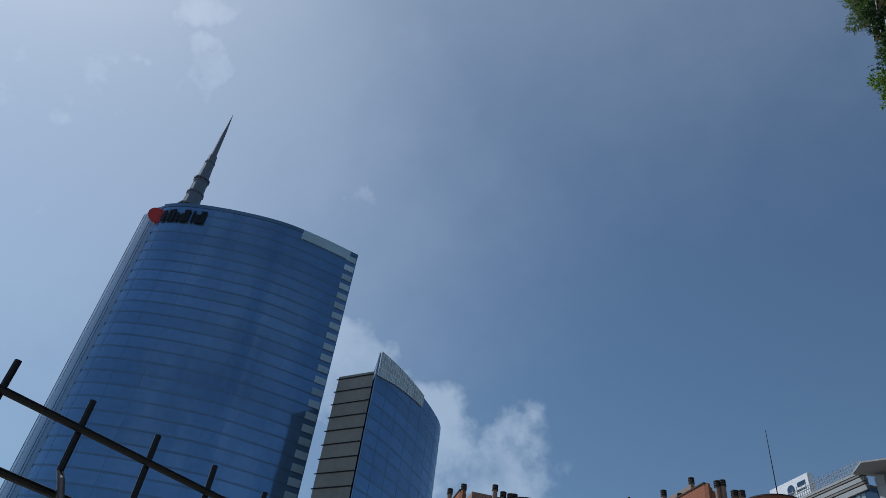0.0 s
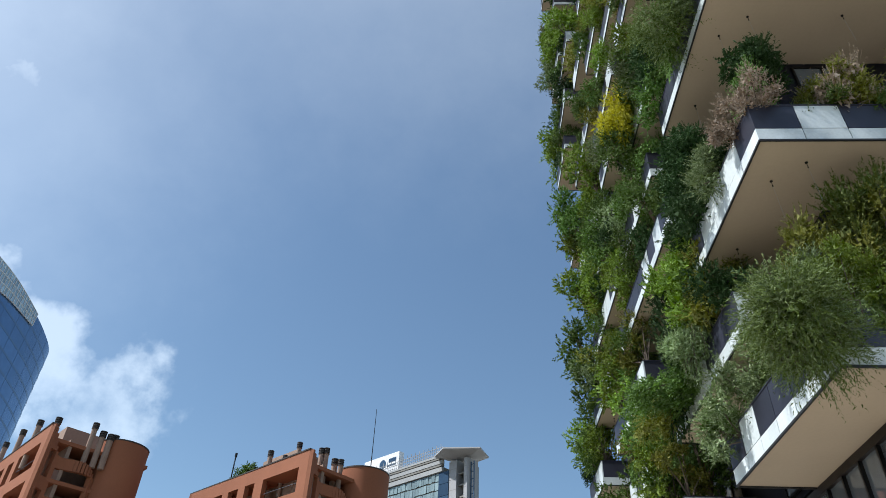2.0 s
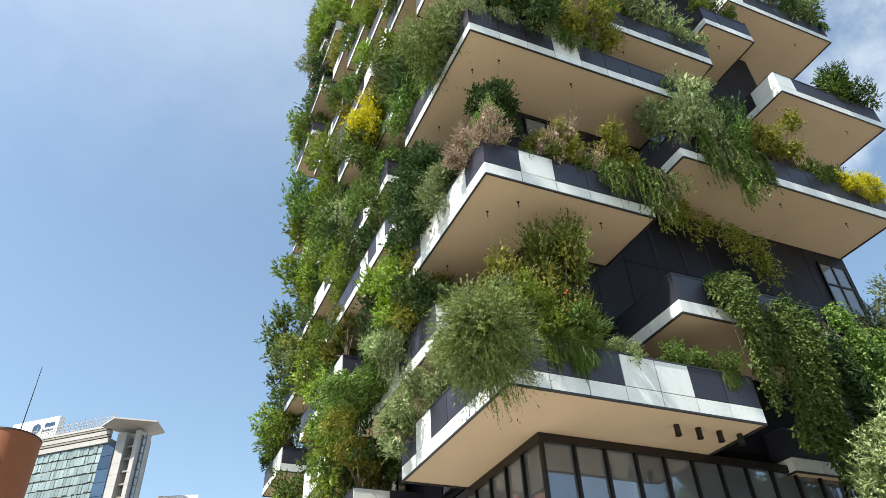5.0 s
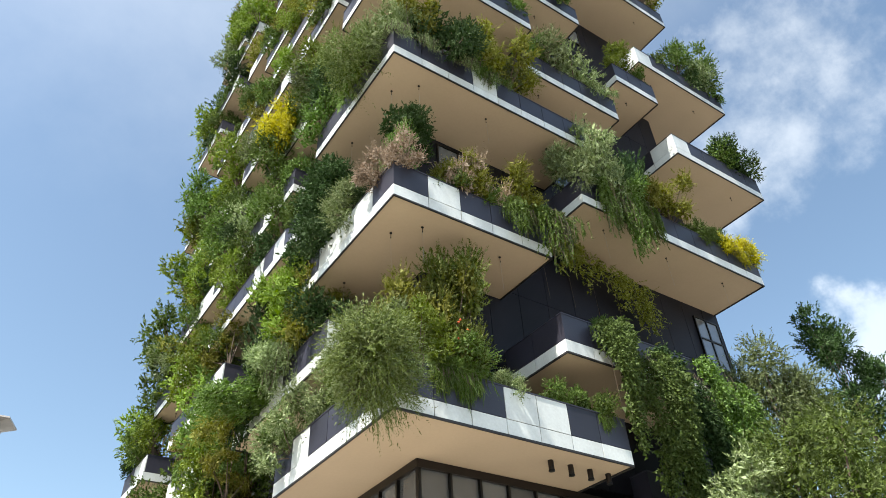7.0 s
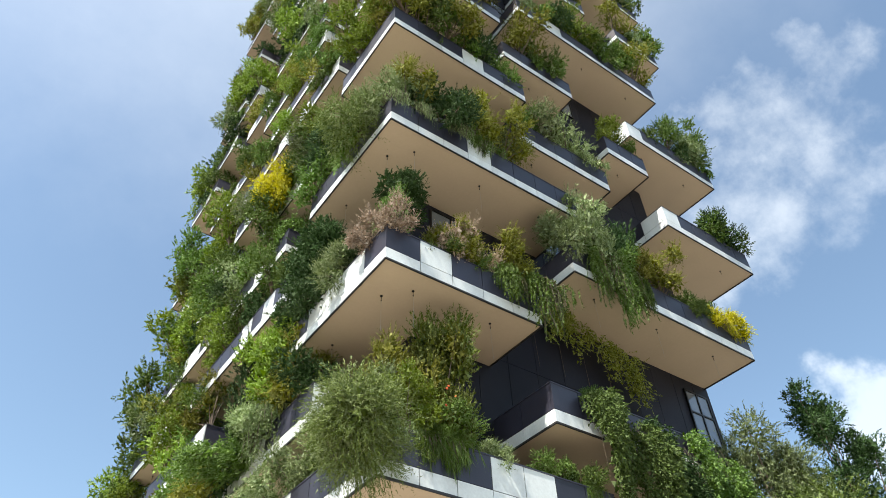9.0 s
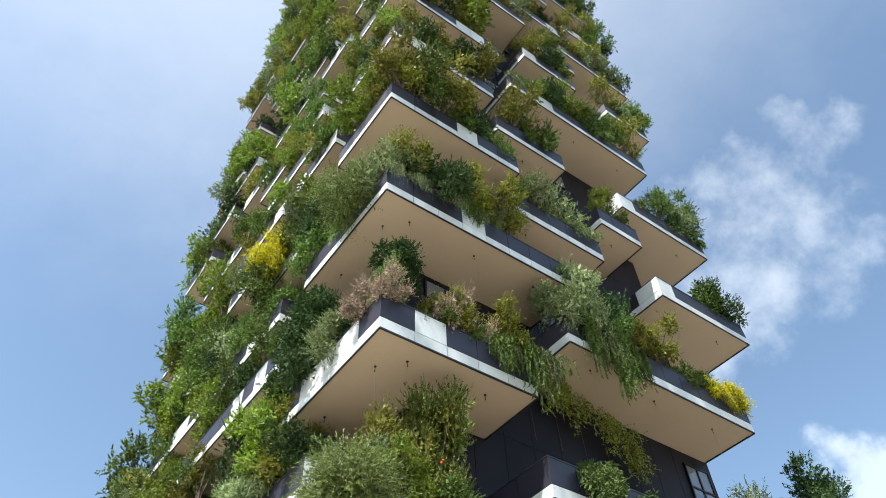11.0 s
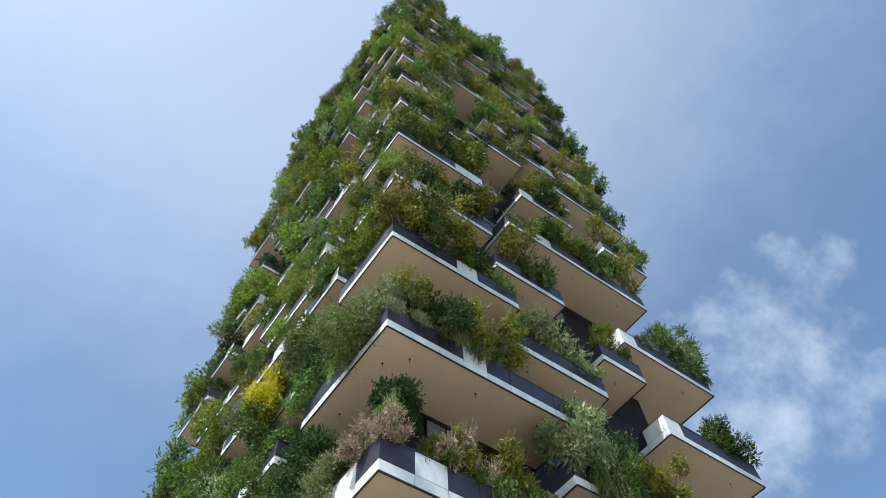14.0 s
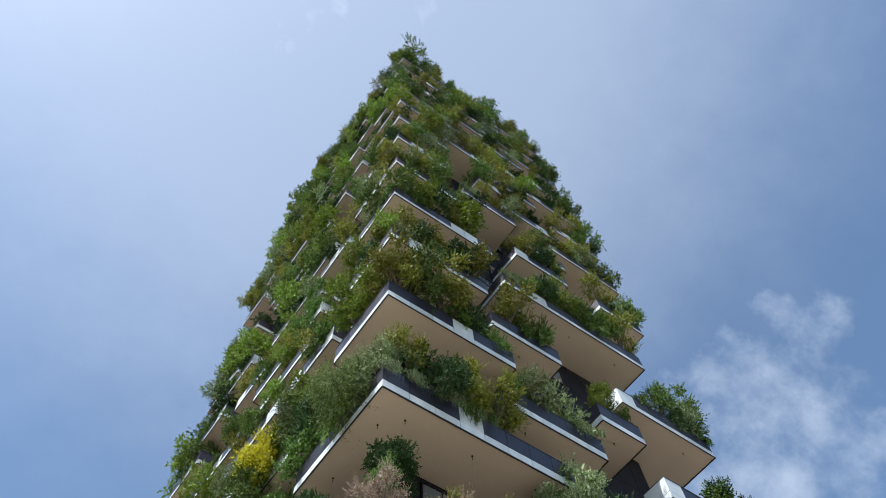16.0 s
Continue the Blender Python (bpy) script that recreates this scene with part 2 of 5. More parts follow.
def tube(path, radii, sides=6):
    """A tapered tube along a line of points."""
    vs, fs = [], []
    path = [Vector(p) for p in path]
    for i, p in enumerate(path):
        d = (path[min(i + 1, len(path) - 1)] - path[max(i - 1, 0)]).normalized()
        a = d.orthogonal().normalized()
        b = d.cross(a)
        r = radii[i] if isinstance(radii, (list, tuple)) else radii
        for s in range(sides):
            w = 2 * math.pi * s / sides
            vs.append(p + a * (r * math.cos(w)) + b * (r * math.sin(w)))
    for i in range(len(path) - 1):
        for s in range(sides):
            t = (s + 1) % sides
            fs.append((i * sides + s, i * sides + t, (i + 1) * sides + t, (i + 1) * sides + s))
    fs.append(tuple(range(sides - 1, -1, -1)))
    fs.append(tuple((len(path) - 1) * sides + s for s in range(sides)))
    return vs, fs


def heading(az, dist, z=0.0):
    a = radians(az)
    return Vector((dist * math.sin(a), dist * math.cos(a), z))


# ---------------------------------------------------------------- ground
g = new("ground", mesh_from("ground", [(-4000, -4000, 0), (4000, -4000, 0), (4000, 4000, 0), (-4000, 4000, 0)], [(0, 1, 2, 3)], M_GROUND))
tagged(g, "worn grey ground reaching to the horizon", "ground", kind="structure")
# unseen pale sheet, added so that its bounce brightens the lowest soffits
tagged(new("pavement", box_me("pavement", -22, -24, 0.004, 34, 44, 0.012, M_BOUNCE)), "unseen pale paving sheet added to bounce light under the low balconies", "pavement", kind="structure")

# ---------------------------------------------------------------- the green tower: plan
YB, XA = 12.0, 6.89            # outer planes of the balconies
YW, XW = 14.6, 9.4             # wall planes behind them
XR, YN = 24.75, 41.0            # far ends of the walls
Z0, STEP = 8.4, 3.32           # underside of the lowest balcony, storey height
SKEW = -0.0213                 # the long side is not quite square to the short one


def plan(x, y):
    return (x + SKEW * (y - YB), y)


def level(k):
    """Underside of the balconies of a storey; the storeys above the sixth are a little lower."""
    if k == 0:
        return Z0
    if k > 6:
        return 27.78 + 3.2 * (k - 6)
    return Z0 - 0.35 + STEP * k - (0.15 if k >= 4 else 0)


rnd = random.Random(7)
FASCIA, PARAPET, PANEL_W = 0.42, 1.28, 1.05


def balcony(path, inner, k, whites=(), depth_soil=0.8, far=False):
    """A cantilevered balcony: path is its outer outline in plan, inner the points that close it along the wall."""
    z = level(k)
    base = thing("balcony", "cantilevered balcony with white stone fascia, charcoal parapet panels and cream underside", "balcony", "tower balconies")
    pts = [Vector((*plan(*p), 0)) for p in path]
    inn = [Vector((*plan(*p), 0)) for p in inner]
    outline = pts + inn
    area = sum(a.x * b.y - b.x * a.y for a, b in zip(outline, outline[1:] + outline[:1]))
    flip = area < 0
    if flip:
        outline = outline[::-1]
    part("slab", mesh_from("slab", *prism([(p.x, p.y) for p in outline], z + 0.02, z + 0.40), M_SOFFIT), base, "cream rendered slab underside")
    fasc, dark, drips, soil, caps, backs = [], [], [], [], [], []
    n = 0
    for a, b in zip(pts, pts[1:]):
        d = b - a
        ln = d.length
        if ln < 0.3:
            continue
        d.normalize()
        out = Vector((d.y, -d.x, 0))
        if flip:
            out = -out

        def slabbox(u0, u1, o0, o1, za, zb):
            q = [a + d * u0 + out * o0, a + d * u1 + out * o0, a + d * u1 + out * o1, a + d * u0 + out * o1]
            ar = sum(p.x * r.y - r.x * p.y for p, r in zip(q, q[1:] + q[:1]))
            return prism([(p.x, p.y) for p in (q if ar > 0 else q[::-1])], za, zb)
        drips.append(slabbox(-0.02, ln + 0.02, 0.0, 0.045, z - 0.025, z + 0.03))
        caps.append(slabbox(-0.03, ln + 0.03, -0.06, 0.05, z + PARAPET, z + PARAPET + 0.035))
        soil.append(slabbox(0.02, ln - 0.02, -depth_soil, -0.03, z + 0.41, z + PARAPET - 0.14))
        backs.append(slabbox(0.0, ln, -0.015, 0.010, z + 0.04, z + PARAPET - 0.01))
        cnt = max(1, round(ln / PANEL_W))
        for i in range(cnt):
            u0, u1 = ln * i / cnt + 0.011, ln * (i + 1) / cnt - 0.011
            if i == 0:
                u0 = -0.03
            if i == cnt - 1:
                u1 = ln + 0.03
            fasc.append(slabbox(u0, u1, -0.02, 0.03 + rnd.uniform(0, 0.006), z + 0.035, z + FASCIA))
            dark.append((slabbox(u0, u1, -0.02, 0.028 + rnd.uniform(0, 0.006), z + FASCIA + 0.02, z + PARAPET), n in whites))
            n += 1
    for v, f in fasc:
        part("fascia_panel", mesh_from("fascia_panel", v, f, M_PANEL), base)
    for (v, f), w in dark:
        part("parapet_panel", mesh_from("parapet_panel", v, f, M_PANEL if w else M_DARK), base)
    part("drip_edge", joined("drip_edge", drips, M_DRIP), base, "thin dark metal drip edge")
    part("coping", joined("coping", caps, M_DARK), base)
    part("backing", joined("backing", backs, M_DRIP), base, "dark backing seen in the open joints")
    part("planter", joined("planter", soil, M_SOIL), base, "planter filled with dark soil")
    return base


def side_b(x0, x1, k, y=YB, **kw):
    return balcony([(x0, YW), (x0, y), (x1, y), (x1, YW)], [], k, **kw)


def side_a(y0, y1, k, **kw):
    return balcony([(XW, y0), (XA, y0), (XA, y1), (XW, y1)], [], k, **kw)


def corner(x1, y1, k, **kw):
    return balcony([(x1, YW), (x1, YB), (XA, YB), (XA, y1), (XW, y1)], [(XW, YW)], k, **kw)


def right_end(x0, x1, k, **kw):
    return balcony([(x0, YW), (x0, YB), (x1, YB), (x1, YW + 4)], [(XR, YW + 4), (XR, YW)], k, **kw)


SPOTS = []          # places for planting: x, y, outward direction, level


def edge_b(x0, x1, k):
    SPOTS.append(("b", x0, x1, k))


def edge_a(y0, y1, k):
    SPOTS.append(("a", y0, y1, k))


TOP = 26
CORNERS = {0: (14.1, 18.3, (4, 5, 13)), 2: (12.46, 17.7, (5, 8, 9, 10)), 4: (15.5, 17.7, (6,)), 6: (13.7, 16.2, (4,)), 8: (12.95, 16.4, (0, 5, 6)), 10: (14.1, 16.0, (3, 4)), 12: (13.95, 17.0, (1, 2, 3)), 14: (11.6, 16.5, (4,)), 16: (11.8, 16.0, ())}
for k in range(0, TOP + 1, 2):
    x1, y1, wh = CORNERS.get(k, (rnd.uniform(12.4, 14.6), rnd.uniform(15.5, 18), (rnd.randint(0, 6),)))
    corner(x1, y1, k, whites=wh)
    edge_b(XA, x1, k)
    edge_a(YB, y1, k)
B_SIDE = [(16.95, 21.3, 0.03, ()), (12.46, 19.5, 1, ()), (14.57, 24.6, 3, (4,)), (12.95, 18.05, 5, ()), (18.9, 21.6, 6, ()), (12.9, 17.2, 7, ()), (14.6, 25.45, 9, (4,)),
          (16.6, 21.0, 11, (2,)), (12.85, 17.6, 13, (0, 1)), (14.85, 20.2, 15, (3,)), (18.4, 21.65, 12, ())]
for x0, x1, k, wh in B_SIDE:
    side_b(x0, x1, k, whites=wh, y=13.9 if k == 0.03 else YB)
    if k > 1.5:
        edge_b(x0, x1, k)
for k in range(12, TOP + 1):
    if k % 2:
        if k > 15:
            x0 = rnd.uniform(11.0, 15.0)
            side_b(x0, x0 + rnd.uniform(4.5, 7.5), k, whites=(rnd.randint(0, 5),))
            edge_b(x0, x0 + 6, k)
    elif k > 12:
        x0 = rnd.uniform(16.5, 18.5)
        side_b(x0, x0 + rnd.uniform(3, 6), k, whites=(rnd.randint(0, 5),))
        edge_b(x0, x0 + 4, k)
for k, x0 in ((5, 21.83), (7, 21.3), (11, 24.0), (13, 21.2), (15, 23), (17, 21), (19, 23), (21, 21.5), (23, 21), (25, 22)):
    right_end(x0, 28.0, k, whites=(1, 2) if k in (5, 7) else (rnd.randint(0, 4),))
    edge_b(x0, 28.0, k)
A_SIDE = [(22.8, 26.0, 0), (30.5, 36.5, 0), (15.6, 22.45, 1), (26.6, 30.0, 1), (35.5, 39.5, 2), (19.0, 28.0, 3), (31.0, 36.0, 3), (27.0, 34.0, 4), (17.4, 23.0, 5), (31.0, 36.5, 6), (24.4, 27.6, 6),
          (17.0, 21.0, 7), (28, 34, 8), (19.5, 27.2, 9), (27.5, 31, 10), (20, 22, 10), (17.5, 21, 11), (35, 40, 13), (22, 27, 13), (28, 32, 15), (30, 33.5, 16)]
for y0, y1, k in A_SIDE:
    side_a(y0, y1, k, whites=(0, 1, 2) if (y0, k) == (27.0, 1) else (rnd.randint(1, 5), rnd.randint(1, 5)))
    edge_a(y0, y1, k)
for k in range(1, TOP + 1):
    for y in (((17.5, 26.5), (22.0, 33.5))[k // 2 % 2] if k % 2 else ((19.5, 30.5), (25.0, 36.0))[k // 2 % 2]):
        if not any(a - 0.5 < y + 5 and y < b + 0.5 and kk == k for a, b, kk in A_SIDE):
            y0 = y + rnd.uniform(0, 1)
            y1 = min(y0 + rnd.uniform(4.5, 7.5), YN)
            side_a(y0, y1, k, whites=(rnd.randint(1, 5),))
            edge_a(y0, y1, k)

# walls of the green tower
WT = level(TOP) + 2.5


def wall_prism(x0, y0, x1, y1, z0, z1):
    return prism([plan(x0, y0), plan(x1, y0), plan(x1, y1), plan(x0, y1)], z0, z1)


for nm, q in (("wall_south", (XW, YW, XR, YW + 0.4)), ("wall_west", (XW, YW + 0.4, XW + 0.4, YN)), ("wall_east", (XR - 0.4, YW + 0.4, XR, YN)), ("wall_north", (XW, YN, XR, YN + 0.4))):
    tagged(new(nm, mesh_from(nm, *wall_prism(*q, Z0 + 0.45, WT), M_WALL)), "charcoal clad tower wall", "wall", kind="structure")
tagged(new("roof", mesh_from("roof", *wall_prism(XW, YW, XR, YN, WT, WT + 0.4), M_CONC)), "flat tower roof slab", "roof", kind="structure")

# cladding panels, windows and doors on the visible walls


def clad(parent_name, k0, k1):
    """Upright cladding panels on the south wall between two levels."""
    wall = bpy.data.objects[parent_name]
    shared = {}
    for k in range(k0, k1):
        x = XW + 0.02
        while x < XR - 0.3:
            wd = min(1.3, XR - x)
            key = round(wd, 2)
            if key not in shared:
                shared[key] = box_me("cladding_panel", 0, -0.03, 0, wd - 0.02, 0.012, STEP - 0.02, M_WALL)
            px, py = plan(x, YW)
            part("cladding_panel", shared[key], wall, at=Matrix.Translation((px, py - 0.012, level(k) + 0.47)))
            x += wd


clad("wall_south", 0, 11)


def tower_window(x, z, w, h, south=True, y=None):
    """A dark framed window with a middle bar, set proud of the wall."""
    t = thing("window", "tall dark framed window reflecting the sky", "window", "tower windows", "structure")
    r = 0.07
    bars = [(0, 0, w, r), (0, h - r, w, h), (0, r, r, h - r), (w - r, r, w, h - r), (w / 2 - r / 2, r, w / 2 + r / 2, h - r), (r, h * 0.55, w / 2 - r / 2, h * 0.55 + r), (w / 2 + r / 2, h * 0.55, w - r, h * 0.55 + r)]
    if south:
        px, py = plan(x, YW)
        m = Matrix.Translation((px, py - 0.05, z))
    else:
        px, py = plan(XW, y)
        m = Matrix.Translation((px - 0.05, py, z)) @ Matrix.Rotation(radians(-90), 4, "Z")
    part("window_frame", joined("window_frame", [prism([(a, -0.08), (c, -0.08), (c, 0.0), (a, 0.0)], b, d) for a, b, c, d in bars], M_BLACK), t, at=m)
    for u in (r, w / 2 + r / 2):
        part("pane", box_me("pane", u, -0.04, r, u + w / 2 - 1.5 * r, -0.03, h - r, M_WINDOW), t, at=m)


tower_window(22.95, 15.0, 1.5, 2.45)
for k in range(0, 14):
    for x in (() if k < 3 else (10.2, 16.5) if k % 2 else (11.2, 15.2, 18.6)):
        tower_window(x, level(k) + 0.6, 1.9, 2.35)
    for y in (16.2, 21.0, 26.0, 31.0, 36.0):
        tower_window(0, level(k) + 0.6, 1.9, 2.35, south=False, y=y)

# glazed ground storey under the lowest balcony
GX, GY = 8.85, 14.2
glz = thing("ground_storey", "glazed lobby front with slim dark mullions and brown metal head", "shopfront", kind="structure")
part("head_band", joined("head_band", [prism([(GX - 0.1, GY - 0.1), (26.0, GY - 0.1), (26.0, GY + 0.3), (GX - 0.1, GY + 0.3)], 8.2, 8.41), prism([(GX - 0.1, GY + 0.3), (GX + 0.3, GY + 0.3), (GX + 0.3, 41), (GX - 0.1, 41)], 8.2, 8.41)], M_BRONZE), glz, "dark brown metal head band")
part("inner_wall", joined("inner_wall", [prism([(GX + 3.5, GY + 3.5), (26, GY + 3.5), (26, 41), (GX + 3.5, 41)], 0, 7.7)], M_WALL), glz)
part("lobby_ceiling", joined("lobby_ceiling", [prism([(GX + 0.3, GY + 0.3), (26, GY + 0.3), (26, 41), (GX + 0.3, 41)], 8.06, 8.38)], M_BRONZE), glz)
pane_s = box_me("glass_pane", 0.04, 0, 0, 0.88, 0.02, 8.2, M_LOBBY)
mull = box_me("mullion", -0.035, -0.09, 0, 0.035, 0.06, 8.2, M_BLACK)
for i in range(18):
    part("glass_pane", pane_s, glz, at=Matrix.Translation((GX + 0.92 * i, GY, 0)))
    part("mullion", mull, glz, at=Matrix.Translation((GX + 0.92 * i, GY, 0)))
for i in range(27):
    m = Matrix.Translation((GX, GY + 0.92 * (i + 1), 0)) @ Matrix.Rotation(radians(-90), 4, "Z")
    part("glass_pane", pane_s, glz, at=m)
    part("mullion", mull, glz, at=m)

# downlights under the lowest balcony and stay anchors under the others
spot_me = joined("housing", [tube([(0, 0, 0.03), (0, 0, -0.24)], 0.075, 14)], M_BRONZE)
ring_me = joined("rim", [tube([(0, 0, -0.23), (0, 0, -0.26)], 0.085, 14)], M_BLACK)
for x in (11.9, 12.57, 13.24, 13.9):
    t = thing("downlight", "brown cylindrical downlight fixed under the balcony", "downlight", "balcony downlights", at=Matrix.Translation((x, 12.72, 8.4)))
    part("housing", spot_me, t)
    part("rim", ring_me, t)
hook_me = joined("rod", [tube([(0, 0, 0.05), (0, 0, -0.2)], 0.008, 5), tube([(0, 0, -0.0), (0, 0, -0.02)], 0.04, 8), tube([(0, 0, -0.16), (0, 0, -0.2)], 0.016, 6)], M_BLACK)
wire_me = joined("stay_wire", [tube([(0, 0, -0.19), (0.03, 0.02, -1.3)], 0.0035, 4)], M_STEEL)
for kind_, a, b, k in list(SPOTS):
    if k > 9 or k == 0:
        continue
    n = max(1, round((b - a) / 3.2))
    for i in range(n):
        u = a + (b - a) * (i + 0.5) / n
        x, y = plan(u, YB + 0.75) if kind_ == "b" else plan(XA + 0.75, u)
        t = thing("tree_anchor", "small dark anchor rod for a tree stay, under a balcony", "anchor", "stay anchors", at=Matrix.Translation((x, y, level(k) + 0.02)))
        part("rod", hook_me, t)
        if k in (2, 3, 4):
            part("stay_wire", wire_me, t, "thin steel stay wire")

# ---------------------------------------------------------------- planting


def blades(bases, dirs, lengths, per, size, ratio, rng, droop=0.0, spread=0.9, facing=None, stiff=0.5):
    """Corners of pointed leaf blades set along sprigs; each sprig bends down by its droop."""
    n = len(bases)
    t = (np.arange(per) + 0.6) / per
    ax = dirs / np.linalg.norm(dirs, axis=1)[:, None]
    pos = bases[:, None, :] + ax[:, None, :] * (lengths[:, None] * t[None, :])[:, :, None]
    pos[:, :, 2] -= droop * (lengths[:, None] * t[None, :]) ** 2
    pos = pos.reshape(-1, 3)
    along = np.repeat(ax, per, axis=0)
    if facing is None:
        d = along + rng.normal(0, spread, (n * per, 3))
        turn_to = rng.normal(0, 1, (n * per, 3))
    else:
        out_ = np.repeat(facing / (np.linalg.norm(facing, axis=1)[:, None] + 1e-9), per, axis=0)
        d = 0.75 * along + rng.normal(0, stiff, (n * per, 3)) - 0.2 * out_ + np.array([0, 0, -0.12])
        turn_to = out_ + np.array([0, 0, 0.35]) + rng.normal(0, 0.5, (n * per, 3))
    d /= np.linalg.norm(d, axis=1)[:, None] + 1e-9
    side = np.cross(d, turn_to)
    side /= np.linalg.norm(side, axis=1)[:, None] + 1e-9
    s = size * rng.uniform(0.6, 1.35, n * per)[:, None]
    return np.stack([pos - side * s * ratio / 2.2, pos + side * s * ratio / 2.2, pos + d * s], 1).reshape(-1, 3)


def leaf_mesh(name, v, mat):
    """One mesh of three-cornered blades."""
    me = bpy.data.meshes.new(name)
    m = len(v) // 3
    me.vertices.add(3 * m)
    me.vertices.foreach_set("co", v.ravel())
    me.loops.add(3 * m)
    me.loops.foreach_set("vertex_index", np.arange(3 * m, dtype=np.int32))
    me.polygons.add(m)
    me.polygons.foreach_set("loop_start", np.arange(0, 3 * m, 3, dtype=np.int32))
    me.materials.append(mat)
    me.update(calc_edges=True)
    return me


def unit(a):
    return a / (np.linalg.norm(a, axis=-1)[..., None] + 1e-9)


def lobed(seed, count, wide, tall, low, per, size, ratio, mat, lobes=7, up=0.35, droop=0.0, length=0.34, lob=(0.32, 0.5), scatter=0.75, tufts=20, fill=150, stiff=0.5):
    """A bush or crown: sprigs gathered in tufts over several lobes, round larger inner blades added to block light and
    darken the inside, so that its outline is uneven with gaps.
    """
    rng = np.random.default_rng(seed)
    cs, rs = [], []
    for i in range(lobes):
        a, r = rng.uniform(0, 2 * np.pi), np.sqrt(rng.uniform(0, 1)) * wide * scatter
        cs.append((r * np.cos(a), r * np.sin(a), low + (tall - low) * (i + rng.uniform(0.1, 0.9)) / lobes))
        rs.append(rng.uniform(*lob) * wide)
    cs, rs = np.array(cs), np.array(rs)
    heads = unit(rng.normal(0, 1, (lobes, tufts, 3)) + np.array([0, 0, 0.25]))
    reach = rng.uniform(0.78, 1.18, (lobes, tufts))
    pick = rng.choice(lobes, count, p=rs ** 2 / (rs ** 2).sum())
    tuft = rng.integers(0, tufts, count)
    head, far_ = heads[pick, tuft], reach[pick, tuft]
    dirs = unit(head + rng.normal(0, 0.24, (count, 3)))
    base = cs[pick] + dirs * (rs[pick] * far_ * rng.uniform(0.6, 1.0, count))[:, None]
    base[:, 2] = np.maximum(base[:, 2], -0.25)
    way_ = dirs + 0.6 * head + np.array([0, 0, 1.6 * up]) + rng.normal(0, 0.32, (count, 3))
    v = blades(base, way_, length * far_ * rng.uniform(0.5, 1.3, count) * wide, per, size, ratio, rng, droop, 0.9, dirs, stiff)
    if fill:
        fill_lobe = np.repeat(np.arange(lobes), fill)
        od = unit(rng.normal(0, 1, (lobes * fill, 3)))
        ob_ = cs[fill_lobe] + od * (rs[fill_lobe] * rng.uniform(0.15, 1.0, lobes * fill) ** 0.6 * 0.84)[:, None]
        v = np.concatenate([v, blades(ob_, rng.normal(0, 1, (lobes * fill, 3)), np.full(lobes * fill, 0.02), 1, min(0.15, 0.36 * float(rs.mean())), 0.8, rng)])
    trunk = [tube([(0, 0, -0.15), (0.04, 0.02, low * 0.6), (0.0, 0.05, low + 0.2 * (tall - low))], [0.055 * wide, 0.045 * wide, 0.03 * wide], 6)]
    for c in cs:
        trunk.append(tube([(0.02, 0.02, low * 0.5), (c[0] * 0.45, c[1] * 0.45, (low * 0.5 + c[2]) / 2 + 0.05), tuple(c), (c[0] * 1.15, c[1] * 1.15, c[2] + 0.25 * wide)], [0.03 * wide, 0.022 * wide, 0.014 * wide, 0.004], 3))
    return leaf_mesh("foliage", v, mat), joined("branches", trunk, M_BARK)


def trailing(seed, strands, width, drop, per, size, ratio, mat, out=0.35, spread=0.6, tuft=0.35):
    """A plant that spills over the edge: strands that arch outwards (-y) and hang in a few thick locks."""
    rng = np.random.default_rng(seed)
    bases, dirs, lens = [], [], []
    stems = []
    locks = rng.uniform(-width / 2, width / 2, max(3, int(width * 5)))
    depth = rng.uniform(0.45, 1.0, len(locks))
    for s in range(strands):
        j = s % len(locks)
        x = locks[j] + rng.normal(0, 0.07)
        ln = drop * depth[j] * rng.uniform(0.55, 1.0) * (1 - 0.35 * abs(2 * x / width))
        o = out * rng.uniform(0.5, 1.3)
        p = [np.array([x, 0.25, 0.0]), np.array([x + rng.normal(0, .05), -0.05, tuft * rng.uniform(0.4, 1.1)]), np.array([x + rng.normal(0, .08), -o, tuft * 0.3])]
        steps = max(2, int(ln / 0.22))
        for i in range(steps):
            p.append(p[-1] + np.array([rng.normal(0, 0.04), rng.normal(0.0, 0.03), -ln / steps]))
        if s % 4 == 0:
            stems.append(tube([tuple(q) for q in p], [0.010] * (len(p) - 1) + [0.003], 3))
        for a, b in zip(p[:-1], p[1:]):
            bases.append(a)
            dirs.append(b - a)
            lens.append(np.linalg.norm(b - a))
    return leaf_mesh("foliage", blades(np.array(bases), np.array(dirs), np.array(lens), per, size, ratio, rng, 0, spread), mat), joined("branches", stems, M_BARK)


SPECIES = {}


def species(key, name, label, category, near, mid, far=None):
    SPECIES[key] = (name, label, category, near, mid, far or mid)


def bush_pair(seeds, mat, wide, tall, low, size, ratio, count, lobes, **kw):
    """The same kind of bush with fine leaves for the lower floors and coarser ones higher up."""
    n = [lobed(s, int(count * 1.75), wide, tall, low, 13, size * 0.66, ratio, mat, lobes, **kw) for s in seeds]
    m = [lobed(s + 25, int(count * 1.15), wide, tall, low, 10, size * 0.82, ratio, mat, lobes, **{**kw, "fill": 90}) for s in seeds]
    f = [lobed(s + 50, int(count * 0.85), wide, tall, low, 8, size * 0.98, min(ratio * 1.2, 0.8), mat, lobes, **{**kw, "fill": 70}) for s in seeds]
    return n, m, f


